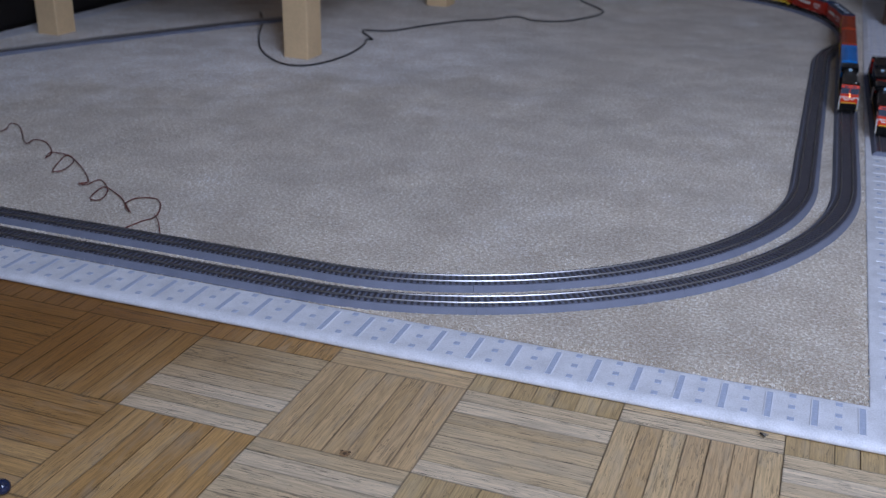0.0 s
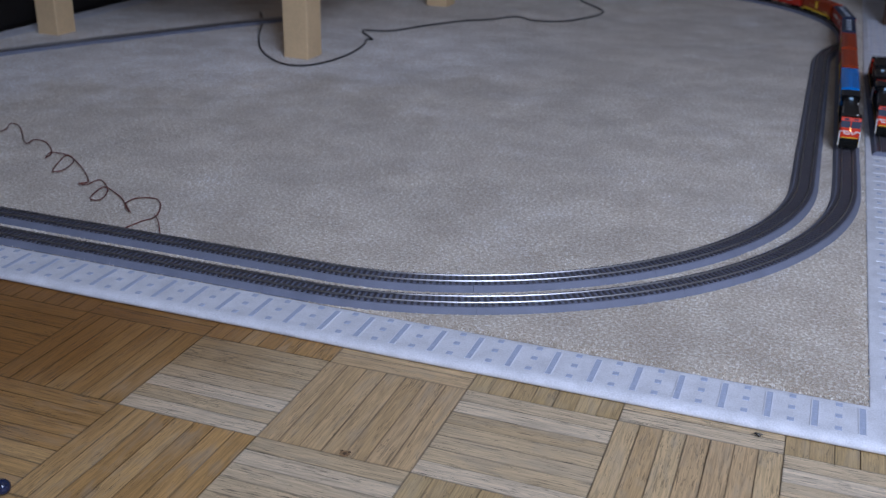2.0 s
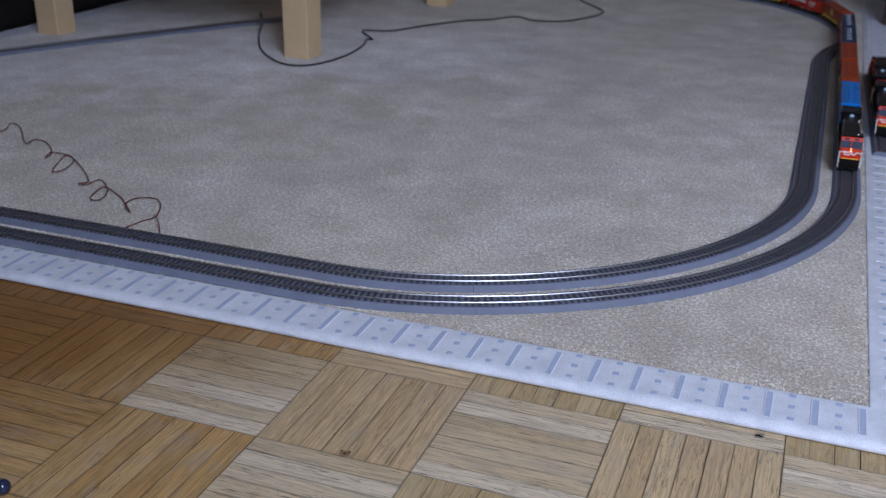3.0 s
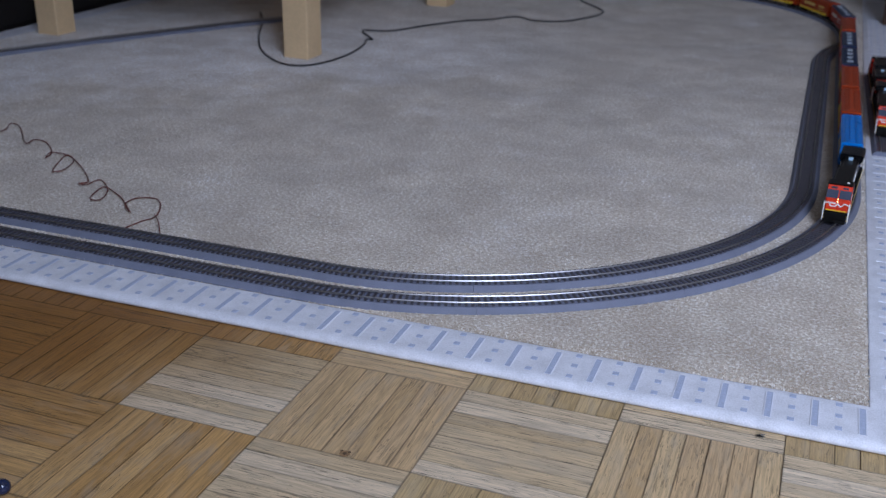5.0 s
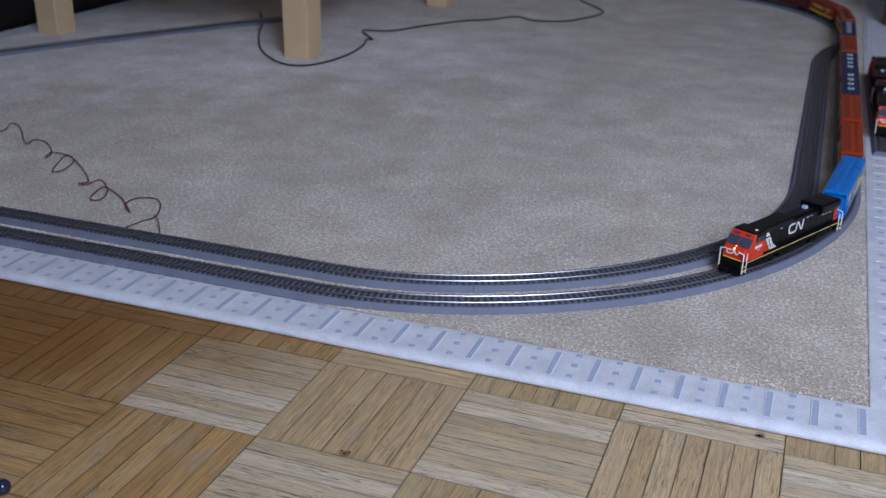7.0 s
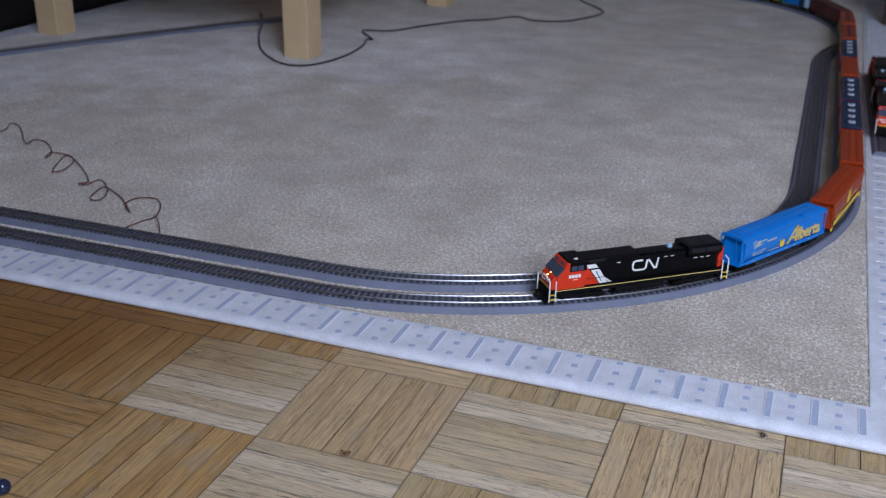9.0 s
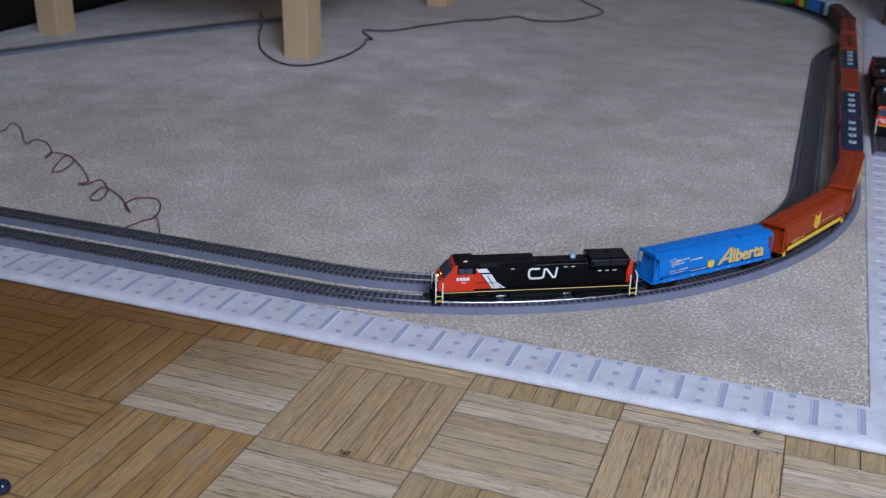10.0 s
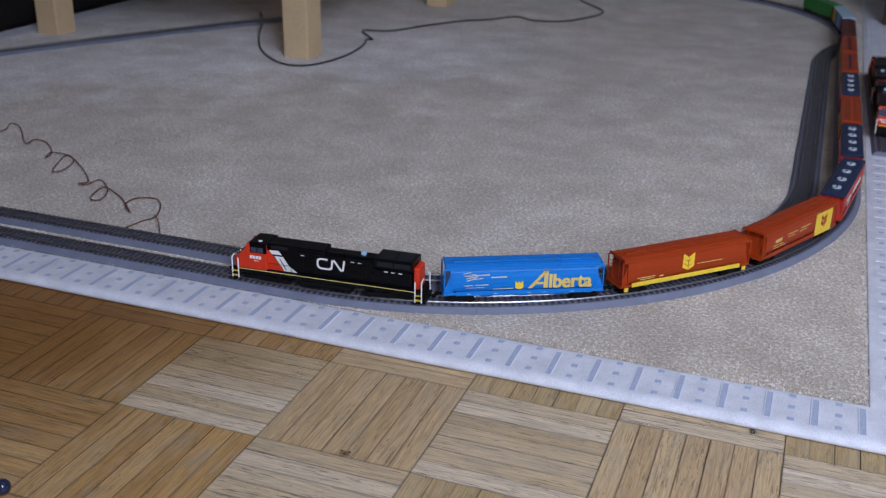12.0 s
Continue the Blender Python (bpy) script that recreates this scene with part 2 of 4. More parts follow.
OAK = [(0.51, 0.345, 0.178), (0.57, 0.392, 0.208), (0.55, 0.380, 0.212), (0.62, 0.445, 0.248)]
ORANGE = [(0.44, 0.30, 0.142), (0.485, 0.34, 0.172), (0.46, 0.32, 0.152), (0.53, 0.385, 0.205)]
# worn strips grained along x, paled by a painted sheen off the grain
PALE_OAK = [(0.53, 0.385, 0.222), (0.61, 0.46, 0.285), (0.65, 0.51, 0.345), (0.74, 0.605, 0.45)]
# left-hand strips: browner, and toned down for the dimmer light there
MELLOW = [(0.45, 0.255, 0.092), (0.53, 0.312, 0.122), (0.49, 0.285, 0.108), (0.58, 0.365, 0.160)]
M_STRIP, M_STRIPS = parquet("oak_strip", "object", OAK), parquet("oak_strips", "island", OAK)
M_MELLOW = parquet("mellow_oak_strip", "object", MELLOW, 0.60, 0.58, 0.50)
M_ORANGE, M_PALE_OAK = parquet("orange_oak_strip", "object", ORANGE, 0.45, 0.72, 0.70), parquet("pale_oak_strip", "object", PALE_OAK, 0.55, 0.22, 0.55)
M_SCREED = paint("dark_joint", (0.17, 0.10, 0.050), 0.9)
M_KNOT = paint("dark_knot", (0.12, 0.07, 0.04), 0.6, vary=0.5, scale=400)
M_RING = paint("brown_knot_ring", (0.27, 0.165, 0.085), 0.6, vary=0.4, scale=500)
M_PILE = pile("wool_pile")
M_TUFT = tuft("wool_tuft")
M_BORDER = paint("woven_border", (0.68, 0.69, 0.75), 0.9, vary=0.15, scale=45, fine=620, bump=1.0)
M_TICK = paint("woven_white", (0.73, 0.75, 0.83), 0.9, vary=0.1, scale=300, fine=1600, bump=0.6)
M_WEAVE = paint("woven_blue_grey", (0.42, 0.47, 0.61), 0.9, vary=0.18, scale=300, fine=1600, bump=0.6)
M_WALL = paint("white_wall", (0.56, 0.53, 0.50), 0.9, vary=0.04, scale=3, fine=200, bump=0.1)
M_FRAME = paint("white_frame", (0.8, 0.8, 0.8), 0.4, vary=0.03)
M_BED = paint("grey_roadbed", (0.170, 0.185, 0.250), 0.62, vary=0.12, scale=40, fine=1500, bump=0.5)
M_TIE = paint("dark_sleeper", (0.040, 0.036, 0.046), 0.42, vary=0.25, scale=200, spec=0.85)
M_RAIL = paint("nickel_rail", (0.46, 0.46, 0.48), 0.37, metal=1.0, vary=0.1, scale=30, bump=0.05)
M_BEECH = paint("pale_birch", (0.70, 0.51, 0.30), 0.5, vary=0.08, scale=12, fine=200, bump=0.1)
M_SOFA = paint("black_leather", (0.012, 0.010, 0.010), 0.55, vary=0.25, scale=14, fine=500, bump=0.4)
M_DARKWOOD = paint("dark_brown_wood", (0.07, 0.035, 0.02), 0.5, vary=0.25, scale=20)
M_CORD = paint("black_cord", (0.018, 0.018, 0.022), 0.5, scale=80)
M_WIRE = paint("dark_red_wire", (0.13, 0.022, 0.018), 0.45, vary=0.25, scale=50)
M_BLACK = paint("black_plastic", (0.003, 0.003, 0.004), 0.30, vary=0.25, scale=80, spec=0.16)
M_GRIME = paint("black_underframe", (0.004, 0.004, 0.004), 0.6, vary=0.3, scale=120, spec=0.15)
M_RED = paint("signal_red", (0.68, 0.042, 0.014), 0.38, vary=0.06, scale=80)
M_WHITE = paint("white_print", (0.82, 0.82, 0.80), 0.45, vary=0.04)
M_YELLOW = paint("yellow_print", (0.86, 0.58, 0.05), 0.42, vary=0.06)
M_SILL = paint("gold_stripe", (0.90, 0.66, 0.22), 0.42, vary=0.06)
M_GOLD = paint("golden_print", (0.72, 0.53, 0.16), 0.42, vary=0.08)
M_CREAM = paint("cream_print", (0.70, 0.62, 0.40), 0.45, vary=0.12, scale=500)
M_BLUE = paint("bright_blue", (0.003, 0.190, 0.62), 0.30, vary=0.08, scale=60)
M_RUST = paint("rust_brown", (0.36, 0.040, 0.006), 0.42, vary=0.1, scale=60)
M_CARRED = paint("wagon_red", (0.50, 0.035, 0.02), 0.42, vary=0.08)
M_NAVY = paint("navy_roof", (0.015, 0.029, 0.075), 0.45, vary=0.15)
M_MAROON = paint("maroon", (0.10, 0.018, 0.016), 0.5, vary=0.15)
M_GREEN = paint("bright_green", (0.02, 0.19, 0.03), 0.42, vary=0.1)
M_AZURE = paint("azure_print", (0.008, 0.17, 0.50), 0.42, vary=0.08)
M_PALE = paint("pale_blue", (0.40, 0.58, 0.74), 0.42, vary=0.08)
M_STEEL = paint("wheel_steel", (0.07, 0.065, 0.06), 0.4, metal=1.0, vary=0.2, scale=200)
M_HATCH = paint("pale_grey_hatch", (0.52, 0.57, 0.64), 0.45, vary=0.12)
M_WINDOW = paint("dark_glazing", (0.055, 0.065, 0.10), 0.14, vary=0.1, bump=0, spec=0.4)
M_GRILLE = paint("dark_grille", (0.012, 0.013, 0.016), 0.5, vary=0.3, scale=300)
M_LAMP = glow("headlight", (1.0, 0.66, 0.25), 3.5)
M_FLY = paint("fly_black", (0.012, 0.011, 0.012), 0.4, vary=0.3, scale=800)
M_WING = paint("fly_wing", (0.16, 0.15, 0.14), 0.3, vary=0.2, scale=900)
M_MARBLE = paint("blue_glass_bead", (0.015, 0.022, 0.06), 0.25, vary=0.5, scale=180, bump=0, coat=0.6)


# ======== mesh helpers ========
def mesh_object(name, bm, material, smooth=False):
    me = bpy.data.meshes.new(name)
    bmesh.ops.recalc_face_normals(bm, faces=bm.faces)
    if smooth:
        for f in bm.faces:
            f.smooth = True
    bm.to_mesh(me)
    bm.free()
    me.materials.append(material)
    return new(name, me)


def part(name, bm, material, parent, label="", smooth=False):
    ob = mesh_object(name, bm, material, smooth)
    ob.parent = parent
    if label:
        tagged(ob, label)
    return ob


def thing(name, label, category, group="", kind=""):
    return tagged(new(name), label, category, group, kind)


def box(x0, x1, y0, y1, z0, z1, bevel=0.0, seg=1, bm=None):
    """A box, bevelled on request; adds to bm when one is given."""
    b = bmesh.new()
    bmesh.ops.create_cube(b, size=1.0)
    for v in b.verts:
        v.co = Vector((x0 + (v.co.x + 0.5) * (x1 - x0), y0 + (v.co.y + 0.5) * (y1 - y0), z0 + (v.co.z + 0.5) * (z1 - z0)))
    if bevel:
        bmesh.ops.bevel(b, geom=b.edges[:], offset=bevel, segments=seg, affect="EDGES", profile=0.5)
    return join(bm, b)


def join(bm, b):
    if bm is None:
        return b
    me = bpy.data.meshes.new("tmp")
    b.to_mesh(me)
    b.free()
    bm.from_mesh(me)
    bpy.data.meshes.remove(me)
    return bm


def prism(outline, x0, x1, axis="x", bevel=0.0, bm=None):
    """An outline of 2D points drawn out along an axis: x uses (y, z), y uses (x, z), z uses (x, y)."""
    b = bmesh.new()
    put = {"x": lambda a, c, d: (d, a, c), "y": lambda a, c, d: (a, d, c), "z": lambda a, c, d: (a, c, d)}[axis]
    lo_ = [b.verts.new(put(a, c, x0)) for a, c in outline]
    hi_ = [b.verts.new(put(a, c, x1)) for a, c in outline]
    n = len(outline)
    b.faces.new(lo_[::-1])
    b.faces.new(hi_)
    for i in range(n):
        b.faces.new((lo_[i], lo_[(i + 1) % n], hi_[(i + 1) % n], hi_[i]))
    bmesh.ops.recalc_face_normals(b, faces=b.faces)
    if bevel:
        bmesh.ops.bevel(b, geom=b.edges[:], offset=bevel, segments=1, affect="EDGES")
    return join(bm, b)


def rod(a, c, r, sides=8, bm=None):
    b = bmesh.new()
    a, c = Vector(a), Vector(c)
    m = Matrix.Translation((a + c) / 2) @ (c - a).to_track_quat("Z", "Y").to_matrix().to_4x4()
    bmesh.ops.create_cone(b, cap_ends=True, segments=sides, radius1=r, radius2=r, depth=(c - a).length, matrix=m)
    return join(bm, b)


def ball(at, r, scale=(1, 1, 1), seg=14, bm=None):
    b = bmesh.new()
    bmesh.ops.create_uvsphere(b, u_segments=seg, v_segments=max(6, seg // 2), radius=r)
    for v in b.verts:
        v.co = Vector((v.co.x * scale[0] + at[0], v.co.y * scale[1] + at[1], v.co.z * scale[2] + at[2]))
    return join(bm, b)


def tube(name, points, r, material, closed_ends=True):
    """A cord through control points, as a mesh."""
    q = [Vector(p) for p in points]
    q = [2 * q[0] - q[1], *q, 2 * q[-1] - q[-2]]
    points = []
    for a, b, c, d in zip(q, q[1:], q[2:], q[3:]):
        for k in range(8):
            u = k / 8
            points.append(0.5 * (2 * b + u * (c - a) + u * u * (2 * a - 5 * b + 4 * c - d) + u ** 3 * (3 * b - a - 3 * c + d)))
    points.append(q[-2])
    cu = bpy.data.curves.new(name, "CURVE")
    cu.dimensions, cu.bevel_depth, cu.bevel_resolution, cu.resolution_u, cu.use_fill_caps = "3D", r, 2, 1, True
    sp = cu.splines.new("POLY")
    sp.points.add(len(points) - 1)
    for p, q in zip(sp.points, points):
        p.co = (*q, 1)
    ob = bpy.data.objects.new(name, cu)
    scene.collection.objects.link(ob)
    me = bpy.data.meshes.new_from_object(ob)
    bpy.data.objects.remove(ob)
    me.materials.append(material)
    for f in me.polygons:
        f.use_smooth = True
    return new(name, me)


def lettering(name, text, size, material, parent, at, side, width):
    """Raised print of a given width on a wagon's side: side +1 is its left, -1 its right."""
    cu = bpy.data.curves.new(name, "FONT")
    cu.body, cu.size, cu.extrude, cu.align_x, cu.offset = text, size, 0.00012, "CENTER", size * 0.024
    ob = bpy.data.objects.new(name, cu)
    scene.collection.objects.link(ob)
    me = bpy.data.meshes.new_from_object(ob)
    bpy.data.objects.remove(ob)
    me.materials.append(material)
    xs = [v.co.x for v in me.vertices]
    stretch = width / (max(xs) - min(xs))
    o = new(name, me)
    o.parent = parent
    o.matrix_basis = Matrix.Translation(at) @ Matrix(((-side, 0, 0, 0), (0, 0, side, 0), (0, 1, 0, 0), (0, 0, 0, 1))) @ Matrix.Diagonal((stretch, 1, 1, 1))
    return o


# ======== the room ========
X0, X1, Y0, Y1, TOP = -2.6, 3.6, WIN_Y, 4.4, 2.5


def wall(name, x0, x1, y0, y1, z0=0.0, z1=TOP):
    return tagged(mesh_object(name, box(x0, x1, y0, y1, z0, z1), M_WALL), "plain white painted room wall", "wall", kind="structure")


def room():
    wall("wall_north", X0 - 0.15, X1 + 0.15, Y1, Y1 + 0.15)
    wall("wall_east", X1, X1 + 0.15, Y0, Y1)
    wall("wall_west", X0 - 0.15, X0, Y0, Y1)
    b = box(X0 - 0.15, WIN_X0, Y0 - 0.15, Y0, 0, TOP)
    box(WIN_X1, X1 + 0.15, Y0 - 0.15, Y0, 0, TOP, bm=b)
    box(WIN_X0, WIN_X1, Y0 - 0.15, Y0, 0, WIN_Z0, bm=b)
    box(WIN_X0, WIN_X1, Y0 - 0.15, Y0, WIN_Z1, TOP, bm=b)
    tagged(mesh_object("wall_south", b, M_WALL), "white wall with a wide window opening", "wall", kind="structure")
    tagged(mesh_object("ceiling", box(X0 - 0.15, X1 + 0.15, Y0 - 0.15, Y1 + 0.15, TOP, TOP + 0.15), M_WALL), "plain white painted ceiling", "ceiling", kind="structure")
    w = thing("window_1", "wide white window with two casements", "window", kind="structure")
    yf = Y0 - 0.11
    mid = (WIN_X0 + WIN_X1) / 2
    b = box(WIN_X0 + 0.002, WIN_X0 + 0.05, yf - 0.03, yf, WIN_Z0 + 0.002, WIN_Z1 - 0.002)
    box(WIN_X1 - 0.05, WIN_X1 - 0.002, yf - 0.03, yf, WIN_Z0 + 0.002, WIN_Z1 - 0.002, bm=b)
    box(mid - 0.03, mid + 0.03, yf - 0.03, yf, WIN_Z0 + 0.05, WIN_Z1 - 0.05, bm=b)
    box(WIN_X0 + 0.05, WIN_X1 - 0.05, yf - 0.03, yf, WIN_Z0 + 0.002, WIN_Z0 + 0.05, bm=b)
    box(WIN_X0 + 0.05, WIN_X1 - 0.05, yf - 0.03, yf, WIN_Z1 - 0.05, WIN_Z1 - 0.002, bm=b)
    part("window_frame", b, M_FRAME, w)


room()

# ======== rug ========
RX0, RX1, RY0, RY1 = -1.402, 0.7865, 0.192, 3.35
BW = 0.0715                        # width of its woven border


def rug():
    r = r_thing = thing("rug", "beige wool rug with a pale blue-grey woven border", "rug")
    # border: a thick band with a rolled outer edge, round the pile
    prof = [(0.0065, 0.0), (0.0004, 0.0013), (-0.0014, 0.0035), (-0.0012, 0.0065), (0.002, 0.0098), (0.007, RUG_Z - 0.0008), (0.010, RUG_Z - 0.0004), (0.013, RUG_Z - 0.0004), (0.03, RUG_Z - 0.0004), (BW - 0.004, RUG_Z - 0.0004), (BW - 0.002, RUG_Z - 0.0005), (BW - 0.0005, RUG_Z - 0.0009), (BW, 0.0)]
    b = bmesh.new()
    rings = []
    n = 60

    def corner(d):
        return [(RX0 + d, RY0 + d), (RX1 - d, RY0 + d), (RX1 - d, RY1 - d), (RX0 + d, RY1 - d)]
    for d, z in prof:
        ring = []
        c = corner(d)
        for k in range(4):
            a, e = Vector(c[k]), Vector(c[(k + 1) % 4])
            for i in range(n):
                q = a.lerp(e, i / n)
                wob = 0.0012 * noise.noise(Vector((q.x * 7, q.y * 7, 0))) if d < 0.012 else 0.0
                ring.append(b.verts.new((q.x + wob, q.y + wob, z)))
        rings.append(ring)
    for r0, r1 in zip(rings, rings[1:]):
        for i in range(4 * n):
            j = (i + 1) % (4 * n)
            b.faces.new((r0[i], r0[j], r1[j], r1[i]))
    part("border", b, M_BORDER, r, "pale blue-grey flat-woven border band", smooth=True)
    # pile: an uneven sheet
    b = bmesh.new()
    nx, ny = 150, 210
    grid = []
    for j in range(ny + 1):
        row = []
        for i in range(nx + 1):
            x, y = RX0 + BW + (RX1 - RX0 - 2 * BW) * i / nx, RY0 + BW + (RY1 - RY0 - 2 * BW) * j / ny
            edge = i in (0, nx) or j in (0, ny)
            jit = 0.0012 * noise.noise(Vector((x * 120, y * 120, 3))) if edge else 0
            z = RUG_Z + 0.0006 * noise.noise(Vector((x * 9, y * 9, 0))) + (0 if not edge else -0.0010)
            row.append(b.verts.new((x + jit, y + jit, z)))
        grid.append(row)
    for j in range(ny):
        for i in range(nx):
            b.faces.new((grid[j][i], grid[j][i + 1], grid[j + 1][i + 1], grid[j + 1][i]))
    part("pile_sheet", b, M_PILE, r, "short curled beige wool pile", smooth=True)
    # single tufts that stand up from the pile where it is seen from near
    rng = np.random.RandomState(3)
    n = 150000
    x = RX0 + BW + (RX1 - RX0 - 2 * BW) * rng.rand(n)
    y = RY0 + BW + 1.0 * rng.rand(n) ** 1.5
    keep = (x > -0.62 - 0.4 * (y - 0.25)) & (rng.rand(n) < 1.25 - 0.6 * y)
    x, y = x[keep], y[keep]
    n = len(x)
    h, r = 0.0010 + 0.0012 * rng.rand(n), 0.0009 + 0.0009 * rng.rand(n)
    a, lean = 6.283 * rng.rand(n), 0.0016 * rng.rand(n)
    turn = 6.283 * rng.rand(n)
    v = np.empty((n, 4, 3))
    for k in range(3):
        v[:, k] = np.stack([x + r * np.cos(a + k * 2.094), y + r * np.sin(a + k * 2.094), np.full(n, RUG_Z - 0.0008)], 1)
    v[:, 3] = np.stack([x + lean * np.cos(turn), y + lean * np.sin(turn), RUG_Z + h - 0.0006], 1)
    base = 4 * np.arange(n)[:, None, None]
    f = (base + np.array([[0, 1, 3], [1, 2, 3], [2, 0, 3]])[None]).reshape(-1, 3)
    me = bpy.data.meshes.new("tufts")
    me.from_pydata(v.reshape(-1, 3).tolist(), [], f.tolist())
    me.materials.append(M_TUFT)
    tufts = new("tufts", me)
    tufts.parent = r_thing
    tagged(tufts, "loose curls of the wool pile", kind="stuff")
    # woven pattern: bars across the border and three small squares between two bars
    bar = box(-0.0028, 0.0028, -0.025, 0.025, 0, 0.0006)
    r = r_thing
    first = part("woven_bar", bar, M_WEAVE, r)
    sq = part("woven_square", box(-0.0033, 0.0033, -0.0033, 0.0033, 0, 0.0006), M_WEAVE, r)

    edge_ = part("woven_edge", box(-0.0006, 0.0006, -0.0255, 0.0255, 0, 0.0008), M_TICK, r)

    def again(ob, x, y, turn=0):
        o = ob.copy()
        scene.collection.objects.link(o)
        o.matrix_basis = pose(x, y, RUG_Z - 0.0004, 0, 0, turn)
        return o
    step = 0.0449
    x = 0.709
    while x > -0.75:
        again(first, x, 0.229)
        if x > 0.1:
            for dx in (-0.0036, 0.0036):
                again(edge_, x + dx, 0.229)
        for y in (0.2075, 0.2315, 0.2545):
            again(sq, x - step / 2, y)
        x -= step
    tick = first.data.copy()
    tick.materials[0] = M_TICK
    y = 0.31
    while y < 2.6:
        o = again(first, 0.7525, y, 90)
        o.data = tick
        for dx in (0.735, 0.753, 0.771):
            again(sq, dx, y + step / 2)
        y += step
    for o in (first, sq, edge_):
        bpy.data.objects.remove(o)


rug()


# ======== tracks ========
def sampled(pieces, step=0.004):
    """A line from pieces: (length, turn to the left in degrees) from a start; returns places and headings by length."""
    x, y, h = pieces[0]
    pts, s = [(0.0, x, y, h)], 0.0
    for length, turn in pieces[1:]:
        n = max(1, round(length / step))
        d, dh = length / n, radians(turn) / n
        for _ in range(n):
            h += dh / 2
            x += d * math.cos(h)
            y += d * math.sin(h)
            h += dh / 2
            s += d
            pts.append((s, x, y, h))
    return pts


def at(line, s):
    """Place and heading on a line at the length s."""
    if s <= 0:
        _, x, y, h = line[0]
        return Vector((x + s * math.cos(h), y + s * math.sin(h))), h
    d = line[1][0]
    i = min(int(s / d), len(line) - 2)
    while i < len(line) - 2 and line[i + 1][0] < s:
        i += 1
    while i > 0 and line[i][0] > s:
        i -= 1
    a, b = line[i], line[i + 1]
    f = (s - a[0]) / (b[0] - a[0])
    return Vector((a[1] + f * (b[1] - a[1]), a[2] + f * (b[2] - a[2]))), a[3] + f * (b[3] - a[3])


# the outer line, run backwards from the left of the front straight: s grows against the train's way
L_FRONT, L_RIGHT = 0.67, 1.33
ARC = R_OUT * math.pi / 2


FLEX = 0.0088                      # the front straight lies this far inside the bend's tangent


def front(r, turned):
    """The front straight and the flexed first 20 degrees of the bend, up to the plain arc: pieces for sampled()."""
    e = radians(20 * turned / 45)
    px = CX + r * math.sin(radians(20))
    rise = r * (1 - math.cos(radians(20))) - FLEX
    length = rise * e / (1 - math.cos(e))
    run_ = length * math.sin(e) / e
    return [(CX - L_FRONT, CY - r + FLEX, 0.0), (px - run_ - CX + L_FRONT, 0), (length, 20 * turned / 45), (r * radians(25), 25 * turned / 45)]


def way(pieces):
    return sum(p[0] for p in pieces[1:])


F_OUT, F_IN = front(R_OUT, 44.2), front(R_IN, 44.6)
OUT = sampled(F_OUT + [(ARC * 0.5, 45.8), (0.12, 0.75), (L_RIGHT - 0.12, 0), (ARC, 89.2), (1.9, 0)])   # the far straight leans in a little
S_BEND = way(F_OUT) + ARC * 0.5    # where the front bend meets the far straight
IN = sampled(F_IN + [(R_IN * math.pi / 4, 45.6), (0.98, 0.1), (0.20, -19), (0.16, 7), (0.16, 13)])
SI_BEND = way(F_IN) + R_IN * math.pi / 4
LEFT = sampled([(CX - L_FRONT, CY - R_IN + FLEX, math.pi), (R_IN * radians(119), -119), (0.28, -1), (0.30, -2), (0.28, -3)])
LEFT_OUT = sampled([(CX - L_FRONT, CY - R_OUT + FLEX, math.pi), (R_OUT * radians(67.5), -67.5)])
SIDING = sampled([(0.749, 1.176, radians(91)), (1.25, 0)])


def sweep(line, s0, s1, profile, step, closed=True):
    b = bmesh.new()
    n = max(1, round((s1 - s0) / step))
    rings = []
    for i in range(n + 1):
        p, h = at(line, s0 + (s1 - s0) * i / n)
        lx, ly = -math.sin(h), math.cos(h)
        rings.append([b.verts.new((p.x + o * lx, p.y + o * ly, z)) for o, z in profile])
    m = len(profile)
    for r0, r1 in zip(rings, rings[1:]):
        for i in range(m):
            b.faces.new((r0[i], r0[(i + 1) % m], r1[(i + 1) % m], r1[i]))
    b.faces.new(rings[0][::-1])
    b.faces.new(rings[-1])
    return b


BED = [(-0.0224, 0), (-0.0222, 0.0012), (-0.0174, BED_H - 0.0003), (-0.0168, BED_H), (0.0168, BED_H), (0.0174, BED_H - 0.0003), (0.0222, 0.0012), (0.0224, 0)]
TIE_MESH = None


